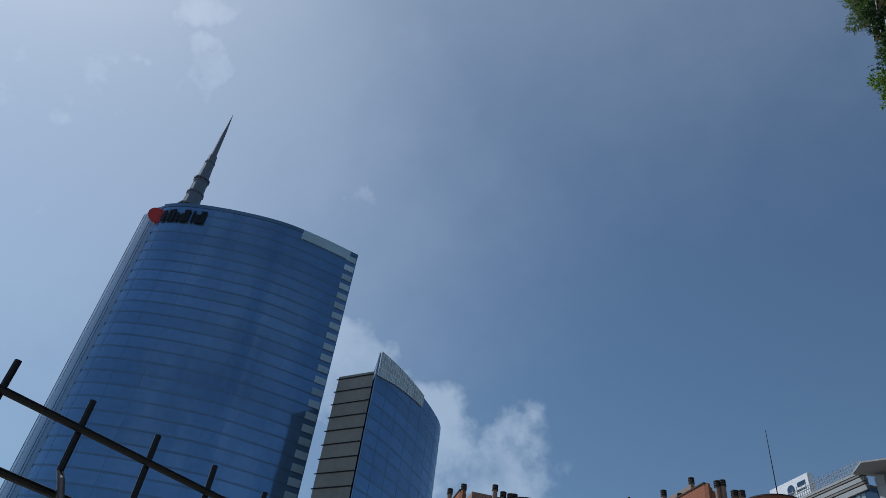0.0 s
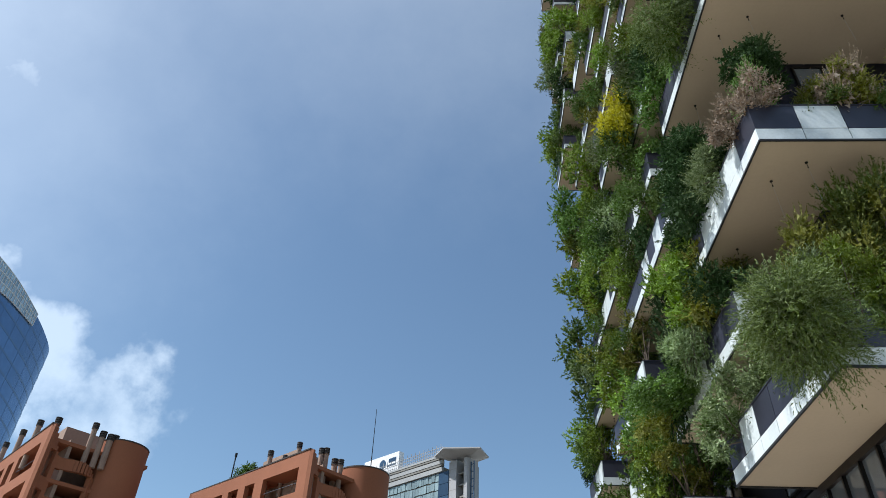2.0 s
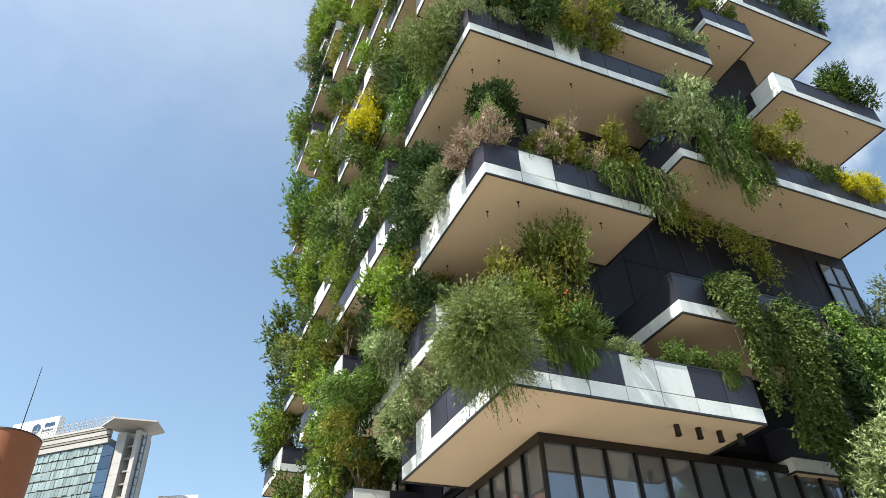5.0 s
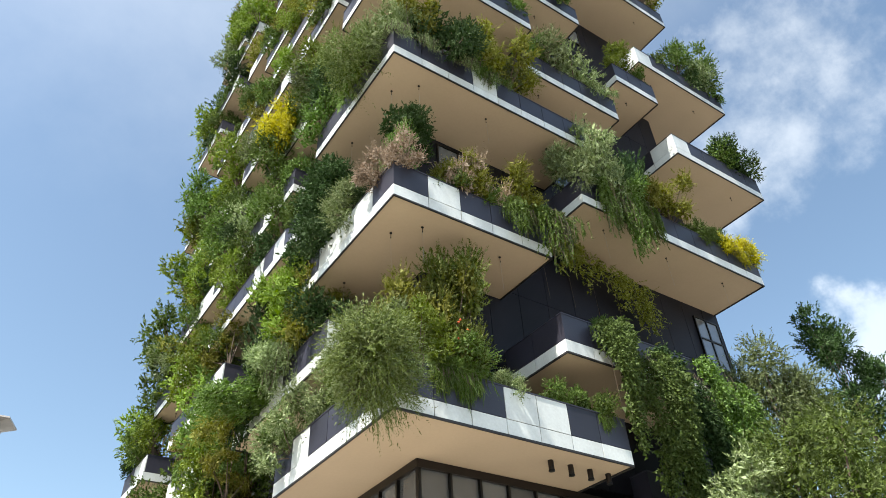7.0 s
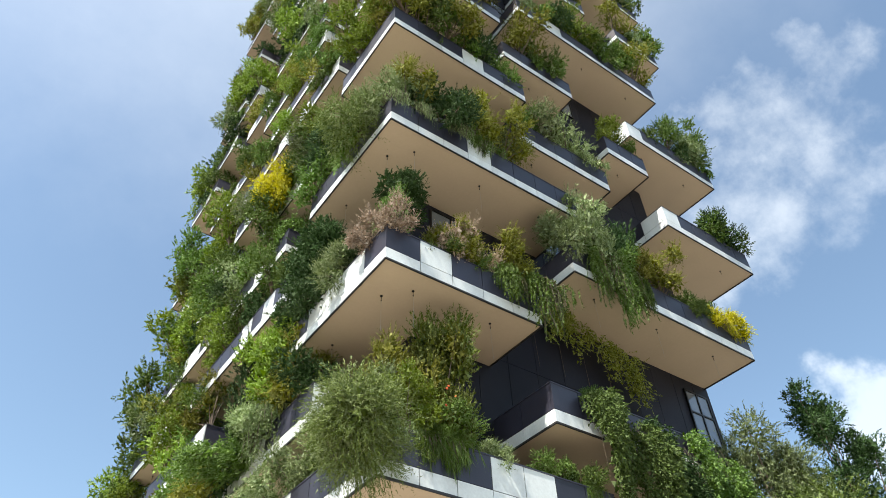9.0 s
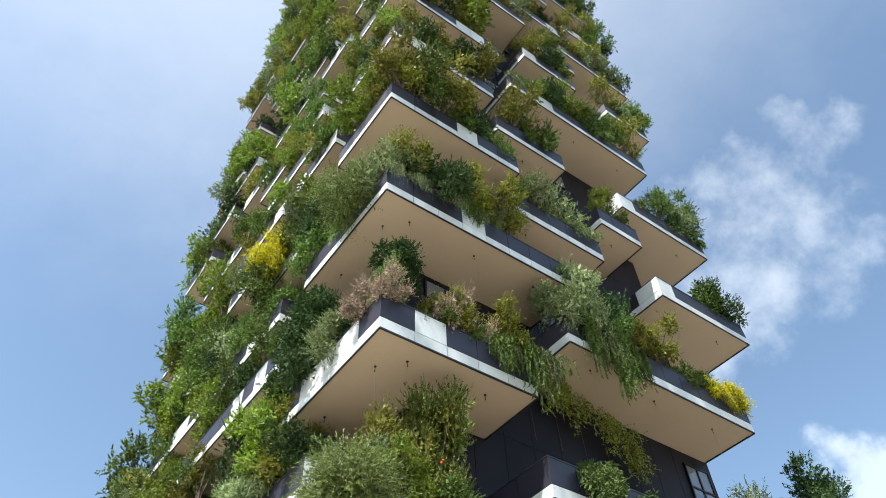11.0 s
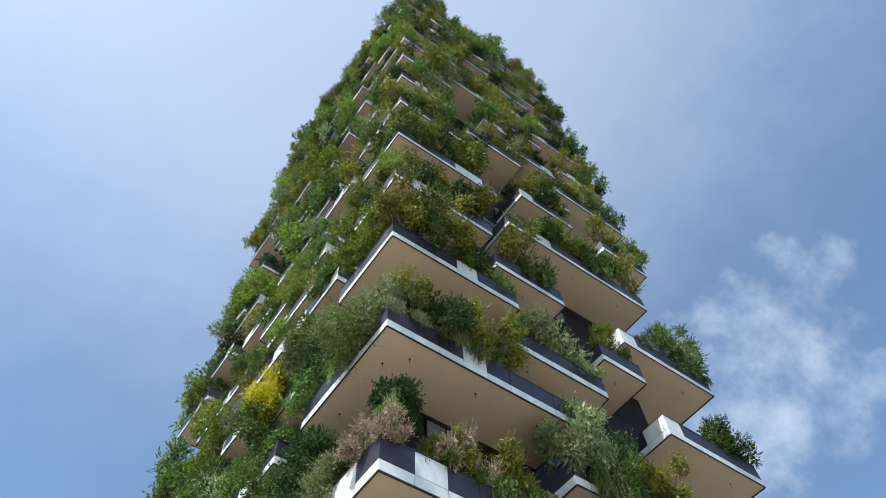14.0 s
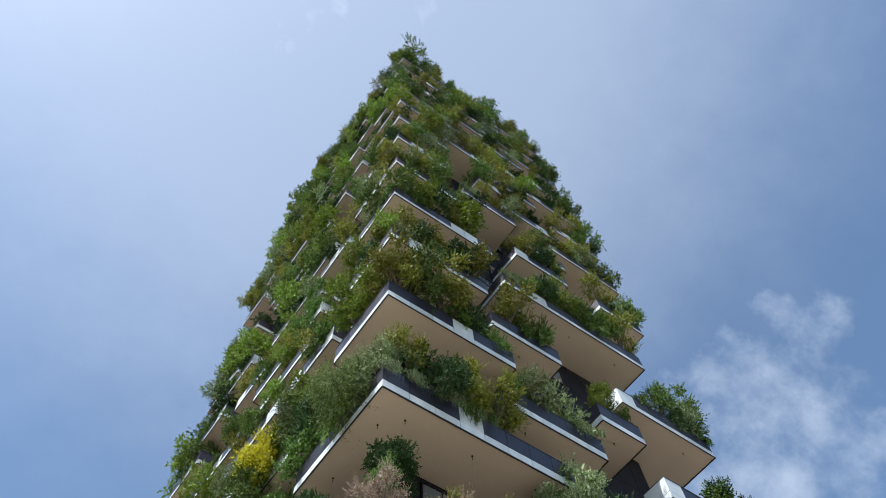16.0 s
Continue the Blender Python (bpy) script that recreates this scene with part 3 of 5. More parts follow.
species("olive", "shrub", "silver-green shrub with fine narrow leaves spilling from its planter", "shrub", *bush_pair((1, 2), L_OLIVE, 1.0, 1.45, 0.1, 0.12, 0.26, 480, 5, droop=0.3, lob=(0.42, 0.6), length=0.26))
species("green", "shrub", "dense mid-green leafy shrub in a balcony planter", "shrub", *bush_pair((3, 4, 5), L_GREEN, 1.0, 1.3, 0.1, 0.105, 0.5, 430, 5, droop=0.25, lob=(0.42, 0.6), length=0.22))
species("dark", "shrub", "dark green glossy rounded shrub in a balcony planter", "shrub", *bush_pair((6, 7), L_DARK, 0.95, 1.4, 0.1, 0.10, 0.55, 440, 4, lob=(0.5, 0.65), length=0.18))
species("fresh", "tree", "small fresh-green tree growing from a balcony planter", "tree", *bush_pair((8, 9, 10), L_LIGHT, 1.15, 2.9, 0.8, 0.125, 0.5, 520, 9, droop=0.2, lob=(0.34, 0.5), length=0.22))
species("tree", "tree", "slender green tree growing from a balcony planter", "tree", *bush_pair((11, 12, 13), L_GREEN, 1.15, 3.3, 0.8, 0.115, 0.5, 540, 10, lob=(0.34, 0.5), length=0.22))
species("amber", "tree", "thin olive and amber leaved tree in a balcony planter", "tree", *bush_pair((14, 15), L_AMBER, 1.1, 2.6, 0.5, 0.10, 0.5, 300, 8, lob=(0.3, 0.45), length=0.26))
species("pink", "shrub", "airy shrub with faded pink flower heads", "shrub", *bush_pair((16, 17), L_PINK, 0.9, 1.1, 0.1, 0.07, 0.6, 240, 8, up=0.8))
species("trail", "trailing_plant", "green trailing plant hanging over the parapet", "trailing plant",
        [trailing(s, 102, 1.6, 1.5, 9, 0.068, 0.42, L_GREEN) for s in (20, 21)], [trailing(s, 34, 1.6, 1.4, 5, 0.17, 0.45, L_GREEN) for s in (22, 23)])
species("trailgrey", "trailing_plant", "grey-green trailing plant hanging over the parapet", "trailing plant",
        [trailing(s, 102, 1.4, 1.1, 9, 0.061, 0.22, L_OLIVE) for s in (24, 25)], [trailing(s, 34, 1.4, 1.1, 5, 0.16, 0.3, L_OLIVE) for s in (26, 27)])
species("traildark", "trailing_plant", "dark trailing creeper hanging over the parapet", "trailing plant",
        [trailing(s, 102, 1.5, 2.1, 9, 0.072, 0.6, L_DARK) for s in (28, 29)], [trailing(s, 34, 1.5, 1.6, 5, 0.17, 0.6, L_DARK) for s in (30, 31)])
species("yellow", "trailing_plant", "bright yellow broom hanging over the parapet", "trailing plant",
        [trailing(s, 136, 1.7, 1.9, 9, 0.072, 0.35, L_YELLOW, tuft=0.6) for s in (32, 33)], [trailing(s, 44, 1.7, 1.7, 6, 0.17, 0.4, L_YELLOW, tuft=0.6) for s in (34, 35)])
species("grass", "grass_tuft", "tuft of long fine grass hanging over the parapet", "grass",
        [trailing(s, 119, 0.55, 1.0, 9, 0.198, 0.07, L_GREEN, out=0.12, spread=0.18, tuft=0.2) for s in (36, 37)], [trailing(s, 40, 0.6, 1.0, 4, 0.3, 0.1, L_GREEN, out=0.12, spread=0.2) for s in (38, 39)])

species("longtrail", "trailing_plant", "narrow green creeper hanging far below the parapet", "trailing plant",
        [trailing(s, 119, 0.95, 2.7, 9, 0.079, 0.42, L_GREEN, out=0.3, tuft=0.45) for s in (60, 61)], [trailing(s, 40, 1.0, 2.4, 5, 0.17, 0.45, L_GREEN) for s in (62, 63)])
species("yellowbush", "shrub", "bright yellow-leaved shrub spilling over the parapet", "shrub", *bush_pair((40, 41), L_YELLOW, 0.95, 1.2, 0.05, 0.11, 0.35, 420, 6, droop=0.5, lob=(0.4, 0.55)))
species("fountain", "shrub", "large silver-green shrub with arching fine-leaved stems", "shrub", *bush_pair((42, 43), L_ARCH, 1.0, 1.15, 0.25, 0.105, 0.32, 1150, 3, up=-0.05, droop=0.75, lob=(0.66, 0.78), length=0.52, scatter=0.22, tufts=46, fill=420, stiff=0.35))
species("darktree", "tree", "small dark green tree with a dense rounded crown", "tree", *bush_pair((46, 47), L_DARK, 0.9, 2.9, 1.5, 0.10, 0.55, 620, 6, lob=(0.45, 0.6), length=0.2, scatter=0.5))
species("fruit", "tree", "dark olive-leaved fruit tree with amber shoot tips", "tree", *bush_pair((44, 45), L_FRUIT, 1.05, 2.9, 0.35, 0.115, 0.5, 620, 10, up=0.7, lob=(0.32, 0.46), length=0.3, scatter=0.7))

TURN = {"b": 0.0, "a": -90.0, "c": -45.0}
prnd = random.Random(21)


def plant(key, x, y, z, face, scale=1.0, far=0, spin=None, tall=1.0, lean=None):
    name, label, category, *sizes = SPECIES[key]
    leaves, wood = prnd.choice(sizes[far])
    hang = name in ("trailing_plant", "grass_tuft")
    if spin is None:
        spin = prnd.uniform(-12, 12) if hang else prnd.uniform(0, 360)
    px, py = plan(x, y)
    tilt = 0 if hang else (prnd.uniform(4, 16) if lean is None else lean)
    out = Matrix.Rotation(radians(TURN[face]), 4, "Z")
    m = Matrix.Translation((px, py, z)) @ out @ Matrix.Rotation(radians(tilt), 4, "X") @ Matrix.Rotation(radians(spin), 4, "Z") @ Matrix.Diagonal((scale, scale, scale * tall, 1))
    t = thing(name, label, category, "balcony planting", at=m)
    part("foliage", leaves, t)
    part("stem", wood, t)
    return t


def on_b(key, x, k, scale=1.0, inset=0.4, **kw):
    return plant(key, x, YB + inset if "trail" not in key and key not in ("yellow", "grass") else YB + 0.05, level(k) + (PARAPET - 0.12 if key not in ("trail", "trailgrey", "traildark", "yellow", "grass") else PARAPET + 0.02), "b", scale, 0 if k <= 4 else 1 if k <= 9 else 2, **kw)


def on_a(key, y, k, scale=1.0, inset=0.4, **kw):
    return plant(key, XA + inset if "trail" not in key and key not in ("yellow", "grass") else XA + 0.05, y, level(k) + (PARAPET - 0.12 if key not in ("trail", "trailgrey", "traildark", "yellow", "grass") else PARAPET + 0.02), "a", scale, 0 if k <= 3 and y < 20 else 1 if k <= 9 and y < 26 else 2, **kw)


# plants that can be told apart one by one
HERO = [
    ("fruit", 9.5, 0, 0.98, dict(lean=2, tall=1.4, inset=0.7)), ("amber", 9.0, 0, 0.72, dict(lean=2, tall=1.9, inset=0.7)), ("amber", 7.7, 0, 0.7, dict(lean=2, tall=1.55, inset=0.9)), ("green", 8.9, 0, 0.7, {}), ("fruit", 8.75, 0, 0.85, dict(lean=4, inset=0.7, tall=1.2)), ("olive", 10.6, 0, 0.5, {}),
    ("grass", 8.2, 0, 1.0, {}), ("grass", 8.85, 0, 1.1, {}), ("grass", 13.4, 0, 0.7, {}), ("green", 12.4, 0, 0.55, {}), ("green", 13.3, 0, 0.55, {}),
    ("pink", 7.2, 2, 0.72, dict(lean=25, inset=0.15)), ("pink", 9.4, 2, 0.75, dict(lean=10, inset=0.4, tall=1.5)), ("pink", 10.6, 2, 0.6, dict(lean=10, inset=0.4, tall=1.6)), ("green", 7.5, 2, 0.7, dict(tall=1.9, inset=0.75, lean=2)), ("darktree", 7.85, 2, 1.12, dict(inset=0.75, lean=4, tall=0.92)), ("amber", 9.4, 2, 0.65, {}), ("green", 9.0, 2, 0.6, {}), ("amber", 11.0, 2, 0.7, {}), ("green", 10.2, 2, 0.55, {}), ("trail", 12.1, 2, 1.5, {}), ("trail", 11.4, 2, 0.8, {}), ("amber", 9.9, 2, 0.6, {}), ("amber", 11.6, 2, 0.62, {}), ("green", 12.0, 2, 0.6, {}),
    ("olive", 15.6, 3, 0.95, dict(tall=1.75, lean=4)), ("dark", 17.3, 3, 0.85, dict(tall=1.8, lean=6)), ("longtrail", 15.9, 3, 1.0, {}), ("longtrail", 16.6, 3, 1.15, {}), ("longtrail", 17.9, 3, 0.85, {}), ("olive", 14.9, 3, 0.95, {}), ("green", 17.4, 3, 0.7, {}), ("amber", 18.4, 3, 0.6, {}), ("amber", 20.0, 3, 0.9, {}), ("green", 22.3, 3, 0.7, {}), ("yellowbush", 22.9, 3, 0.65, {}), ("yellowbush", 24.2, 3, 0.6, dict(lean=30, inset=0.1)), ("yellow", 23.4, 3, 0.6, {}), ("green", 21.5, 3, 0.6, {}),
    ("olive", 7.1, 4, 1.0, {}), ("olive", 12.4, 4, 0.9, dict(tall=1.3)), ("amber", 12.0, 4, 0.8, {}), ("trailgrey", 7.5, 4, 0.9, {}), ("dark", 9.1, 4, 1.1, dict(inset=0.15, tall=1.15)), ("trailgrey", 8.6, 4, 0.8, {}), ("amber", 10.6, 4, 0.9, {}), ("green", 10.4, 4, 0.8, {}), ("trailgrey", 10.2, 4, 1.0, {}), ("trail", 11.0, 4, 0.7, {}), ("amber", 7.7, 4, 0.85, {}),
    ("olive", 14.8, 5, 1.0, {}), ("olive", 16.2, 5, 1.1, {}), ("trailgrey", 17.2, 5, 0.9, {}), ("olive", 17.3, 5, 0.9, {}), ("green", 13.6, 5, 0.9, {}), ("dark", 26.6, 5, 1.15, {}), ("dark", 27.2, 5, 0.9, {}), ("green", 25.6, 5, 0.8, {}),
    ("fresh", 19.6, 6, 0.6, {}), ("green", 20.6, 6, 0.6, {}), ("green", 8.6, 6, 1.1, dict(tall=1.3, lean=20)), ("amber", 9.6, 6, 1.1, dict(lean=22, inset=0.2)), ("amber", 7.4, 6, 1.15, dict(lean=18, inset=0.2)), ("amber", 8.2, 6, 1.0, {}), ("green", 10.6, 6, 0.8, {}), ("dark", 11.5, 6, 0.9, {}), ("green", 12.8, 6, 0.8, {}),
    ("amber", 14.3, 7, 1.1, {}), ("green", 15.4, 7, 1.0, {}), ("trail", 15.6, 7, 1.0, {}), ("green", 16.4, 7, 0.8, {}), ("tree", 25.0, 7, 0.75, {}), ("dark", 26.2, 7, 1.0, {}), ("tree", 27.0, 7, 0.6, {}), ("green", 23.4, 7, 0.7, {}), ("trail", 27.6, 7, 0.7, {}),
]
plant("fountain", 6.72, 12.3, level(0) + 0.5, "c", 1.1, 0, lean=72, spin=20)
plant("fountain", 6.95, 13.7, level(4) + 0.75, "a", 1.1, 1, lean=58, spin=40)
plant("olive", 7.05, 13.8, level(0) + 0.95, "a", 0.78, 0, lean=15, spin=80, tall=1.3)
plant("olive", 7.1, 13.0, level(0) + 1.35, "c", 0.9, 0, lean=10, spin=20, tall=1.2)
plant("fresh", 7.75, 12.4, level(0) + 1.0, "b", 0.62, 0, lean=14, spin=60)
plant("trailgrey", 6.62, 11.9, level(0) + 0.75, "c", 1.3, 0)
plant("trailgrey", 6.55, 12.0, level(0) + 0.35, "c", 0.95, 0, spin=30)
plant("olive", 7.0, 18.6, level(1) + 0.9, "a", 0.85, 0, lean=40)
plant("green", 7.0, 19.8, level(1) + 1.0, "a", 0.9, 0, lean=25)
plant("trailgrey", 6.92, 18.5, level(1) + 1.3, "a", 1.6, 0)
plant("olive", 7.0, 17.4, level(0) + 0.8, "a", 0.85, 0, lean=45)
plant("green", 7.0, 19.6, level(1) + 1.1, "a", 0.85, 0, lean=128, tall=1.7)
plant("amber", 7.0, 20.8, level(1) + 1.1, "a", 0.7, 0, lean=130, tall=1.2)
plant("traildark", 6.9, 20.2, level(1) + 1.3, "a", 1.5, 0)
plant("trail", 6.9, 21.6, level(1) + 1.3, "a", 1.5, 0)
for key, x, k, s, kw in HERO:
    on_b(key, x, k, s * (1.2 if k >= 3 else 1.08), **kw)
HERO_A = [("darktree", 17.2, 2, 1.1, dict(inset=0.45, lean=12)), ("darktree", 15.9, 2, 1.0, dict(inset=0.5, lean=10)), ("dark", 16.6, 2, 1.1, dict(inset=0.3, lean=14)), ("dark", 17.9, 2, 1.1, dict(inset=0.4, lean=14)), ("darktree", 17.2, 4, 1.05, dict(inset=0.5, lean=10)), ("fresh", 18.0, 5, 0.9, dict(lean=18, inset=0.3)), ("green", 17.5, 4, 1.0, dict(inset=0.3, lean=14)), ("tree", 25.2, 0, 1.2, dict(inset=1.0)), ("tree", 23.8, 0, 1.15, dict(inset=1.3)), ("green", 25.4, 0, 1.0, {}), ("dark", 19.2, 1, 1.0, dict(tall=2.0)), ("tree", 32.0, 0, 1.1, dict(lean=8)), ("fresh", 34.5, 0, 1.1, dict(lean=8)), ("tree", 37.0, 2, 1.15, dict(lean=10)), ("fresh", 38.5, 2, 1.1, dict(lean=10)), ("tree", 34.5, 3, 1.25, dict(lean=14)), ("tree", 33.5, 6, 1.2, dict(lean=16)), ("fresh", 35.6, 6, 1.2, dict(lean=16)), ("dark", 15.2, 2, 1.05, dict(lean=4, inset=0.95)), ("dark", 16.8, 2, 1.05, dict(lean=4, inset=0.95)), ("green", 17.4, 2, 0.9, dict(lean=4, inset=0.95)), ("dark", 17.9, 5, 1.0, dict(lean=10)), ("green", 18.6, 5, 1.0, dict(lean=12)), ("green", 17.8, 7, 1.0, {}), ("olive", 19.4, 1, 0.9, {}), ("green", 20.6, 1, 0.9, {}), ("olive", 16.6, 0, 0.9, {}), ("green", 15.0, 0, 0.7, {}), ("green", 17.6, 0, 0.8, {}),
          ("pink", 13.0, 2, 0.7, dict(lean=25, inset=0.15)), ("olive", 14.4, 2, 0.8, dict(lean=22, inset=0.2)), ("dark", 15.4, 2, 1.1, {}), ("olive", 16.2, 2, 1.05, {}), ("green", 17.0, 2, 1.0, {}), ("dark", 14.4, 2, 0.9, {}),
          ("olive", 12.9, 4, 1.0, dict(tall=1.4)), ("olive", 13.9, 4, 1.1, dict(tall=1.3)), ("trail", 14.6, 4, 1.1, {}), ("amber", 14.8, 4, 0.9, {}), ("green", 16.8, 4, 0.9, {}),
          ("yellowbush", 20.2, 5, 1.15, dict(lean=48, inset=0.25)), ("yellowbush", 21.3, 5, 1.0, dict(lean=52, inset=0.25)), ("yellow", 20.8, 5, 1.3, {}), ("yellow", 21.5, 5, 1.0, {}), ("olive", 18.6, 5, 1.1, {}), ("green", 19.4, 5, 1.0, {}), ("olive", 22.2, 5, 1.2, {}), ("fresh", 33.2, 4, 1.15, dict(lean=18, inset=0.4)), ("fresh", 31.4, 4, 1.1, dict(lean=16, inset=0.4)), ("green", 35.2, 3, 1.2, dict(lean=18, inset=0.4)), ("olive", 33.8, 3, 1.1, dict(lean=18, inset=0.4)), ("fresh", 29.5, 6, 1.2, {})]
for key, y, k, s, kw in HERO_A:
    on_a(key, y, k, s * 1.1, **({"inset": 0.8, "lean": 5} | kw if k in (2, 4) else kw))

# full planters at the corner of the middle floors
for k in (8, 10, 12):
    for key, x, s in (("amber", 7.3, 1.15), ("green", 8.3, 1.15), ("amber", 9.4, 1.1)):
        on_b(key, x, k, s, tall=1.15, inset=0.65, lean=6)

# the rest of the planting
MIXB = ["green"] * 4 + ["amber"] * 6 + ["olive"] * 3 + ["dark"] * 3 + ["fresh", "fresh", "tree", "trail", "trailgrey", "trail"]
MIXA = ["green"] * 4 + ["tree"] * 4 + ["fresh"] * 6 + ["olive"] * 2 + ["dark"] * 5 + ["trail"] * 3 + ["amber"] * 4 + ["traildark"] * 2
on_b("green", 14.6, 1, 0.45)
hero_b = {(k) for _, _, k, _, _ in HERO}
hero_a = {0, 2, 4}
for face, a, b, k in SPOTS:
    if face == "b" and k in hero_b:
        continue
    if face == "a" and a < 13 and k in hero_a:
        continue
    u = a + prnd.uniform(0.3, 0.8)
    while u < b - 0.2:
        if face == "b":
            key = prnd.choice(MIXB)
            s = prnd.uniform(0.85, 1.3) * (1.0 if k > 9 else 1.0)
            if k > 6 and "trail" not in key:
                on_b(key, u, k, s * 1.14, inset=0.5, lean=prnd.uniform(4, 18))
            else:
                on_b(key, u, k, s)
            u += prnd.uniform(0.95, 1.5)
        else:
            key = prnd.choice(MIXA)
            s = prnd.uniform(0.75, 1.15) * (1.08 if k > 9 else 1.05)
            if k > 9 and "trail" not in key:
                on_a(key, u, k, s * 1.22)
            else:
                on_a(key, u, k, s)
            u += prnd.uniform(1.0, 1.6)
# roof planting
for i in range(26):
    key = prnd.choice(["tree", "green", "fresh", "olive"])
    if i < 12:
        on_b(key, XA + 0.3 + i * 1.7, TOP, prnd.uniform(0.9, 1.3))
    else:
        on_a(key, YB + 0.3 + (i - 12) * 2, TOP, prnd.uniform(0.9, 1.3))
on_b("green", XA + 0.6, TOP, 2.2, lean=0, tall=1.9)
for k in (5, 7, 11, 13, 15, 17, 19, 21, 23, 25):
    on_b(prnd.choice(["dark", "green", "tree"]), 27.3, k, prnd.uniform(1.0, 1.25) if k > 9 else 1.0, lean=12)
    on_b(prnd.choice(["dark", "olive", "green"]), 26.2, k, prnd.uniform(0.8, 1.1))

# fruit among the leaves of the tree on the lowest balcony
berries = thing("fruit_cluster", "orange fruit clusters among the leaves of a balcony tree", "fruit")
for p in ((8.6, 11.75, 11.0), (8.62, 11.7, 11.05), (8.55, 11.72, 10.5), (8.9, 11.8, 10.9)):
    bm = bmesh.new()
    bmesh.ops.create_icosphere(bm, subdivisions=1, radius=0.035, matrix=Matrix.Translation(p))
    me = bpy.data.meshes.new("fruit")
    bm.to_mesh(me)
    bm.free()
    me.materials.append(L_BERRY)
    part("fruit", me, berries)


def curtain(seed, w, h, bulge, count, mat, size):
    """A hanging curtain of creeper in overlapping locks, thick at the top and ragged below."""
    rng = np.random.default_rng(seed)
    locks = int(w * 11)
    lock = rng.integers(0, locks, count)
    lu, lv = rng.uniform(0, 1, locks), rng.uniform(0.0, 0.75, locks)
    u = np.clip(lu[lock] + rng.normal(0, 0.05, count), 0, 1)
    v = lv[lock] + rng.uniform(0, 1, count) ** 1.3 * rng.uniform(0.15, 0.45, locks)[lock]
    edge_ = 0.5 + 0.5 * u + 0.10 * np.sin(u * 23 + seed)
    v = np.clip(v, 0, 1) * np.clip(edge_, 0.45, 1.0)
    x = w * u + 0.25 * w * v * 0.8
    y = -bulge * np.sin(np.pi * np.clip(v * 1.1 + 0.12, 0, 1)) * (0.75 + 0.35 * np.sin(u * 9 + 4 * v)) + rng.normal(0, 0.06, count) - 0.16 * rng.uniform(-1, 1, locks)[lock]
    z = -h * v + 0.35 * np.sin(u * 5)
    base = np.stack([x, y, z], 1)
    d = np.stack([rng.normal(0, .4, count), rng.normal(-.5, .4, count), rng.normal(-.9, .4, count)], 1)
    face_ = np.stack([rng.normal(0, .3, count), np.full(count, -1.0), rng.normal(.2, .3, count)], 1)
    behind = base[::3] + np.array([0, 0.16, 0])
    v = np.concatenate([blades(base, d, rng.uniform(0.15, 0.4, count), 9, size, 0.75, rng, 0.2, 0.7, face_), blades(behind, d[::3], np.full(len(behind), 0.05), 1, 0.16, 0.85, rng, 0, 0.9, face_[::3])])
    return leaf_mesh("foliage", v, mat)


for x, k, w, h, bulge, n, mat in ((13.4, 1, 3.1, 5.5, 0.9, 6500, L_IVY), (16.0, 1, 2.2, 5.6, 0.5, 2600, L_DARK), (17.8, 1, 2.4, 5.0, 0.5, 1900, L_GREEN)):
    t = thing("creeper", "thick curtain of green creeper hanging from a balcony", "creeper", at=Matrix.Translation((x, YB + 0.05, level(k) + 1.35)))
    part("foliage", curtain(int(x * 10), w, h, bulge, n, mat, 0.08), t)
    for j in range(9):
        part("stem", joined("stem", [tube([(w * (j + 0.5) / 9, 0.05, 0), (w * (j + 0.6) / 9, -0.6 * bulge, -0.3 * h), (w * (j + 1.0) / 9, -0.5 * bulge, -0.55 * h)], [0.008, 0.006, 0.003], 4)], M_BARK), t)
# creeper climbing under the second right-hand balcony
t = thing("creeper", "sparse creeper climbing over the charcoal wall", "creeper", at=Matrix.Translation((14.4, YW - 0.5, level(3) - 0.1)))
part("foliage", curtain(77, 5.0, 2.6, 0.3, 900, L_AMBER, 0.075), t)
for j in range(4):
    part("stem", joined("stem", [tube([(1.2 * j, 0.42, 0), (1.2 * j + 0.2, 0.36, -1.2), (1.2 * j + 0.3, 0.42, -2.4)], 0.007, 4)], M_BARK), t)

# ---------------------------------------------------------------- garden trees beside the tower


def garden_tree(az, dist, top, wide, low, mat, seed, count, size, ratio, label, name="tree"):
    h = top
    leaves, wood = lobed(seed, count * 2, wide, h, low, 12, size * 0.8, ratio, mat, 14, length=0.22, lob=(0.36, 0.52), fill=220, scatter=0.7)
    e = thing(name, label, "tree", "garden trees", at=Matrix.Translation(heading(az, dist)))
    part("crown", leaves, e)
    part("trunk", wood, e)


garden_tree(67.3, 33, 18.6, 1.75, 12.2, L_DARK, 101, 900, 0.17, 0.5, "tall dark green garden tree with an open crown")
garden_tree(62.0, 25, 13.2, 1.75, 10.2, L_OLIVE, 102, 1500, 0.13, 0.36, "silver-green garden tree beside the tower")
garden_tree(66.2, 23, 9.5, 1.9, 5.2, L_ASH, 103, 1200, 0.14, 0.4, "fresh green garden tree with long leaves")
garden_tree(61.8, 20.5, 8.9, 1.8, 4.5, L_ASH, 104, 1200, 0.13, 0.4, "fresh green garden tree with long leaves")
garden_tree(57.2, 19.5, 8.3, 1.2, 4.5, L_OLIVE, 105, 700, 0.12, 0.36, "silver-green garden tree close to the tower")
garden_tree(69.5, 23, 8.6, 1.8, 4.5, L_ASH, 106, 1000, 0.14, 0.4, "fresh green garden tree with long leaves")
garden_tree(57.6, 22.5, 11.6, 1.1, 6.0, L_GREEN, 107, 700, 0.13, 0.45, "slim green garden tree close to the tower")

# ---------------------------------------------------------------- far towers


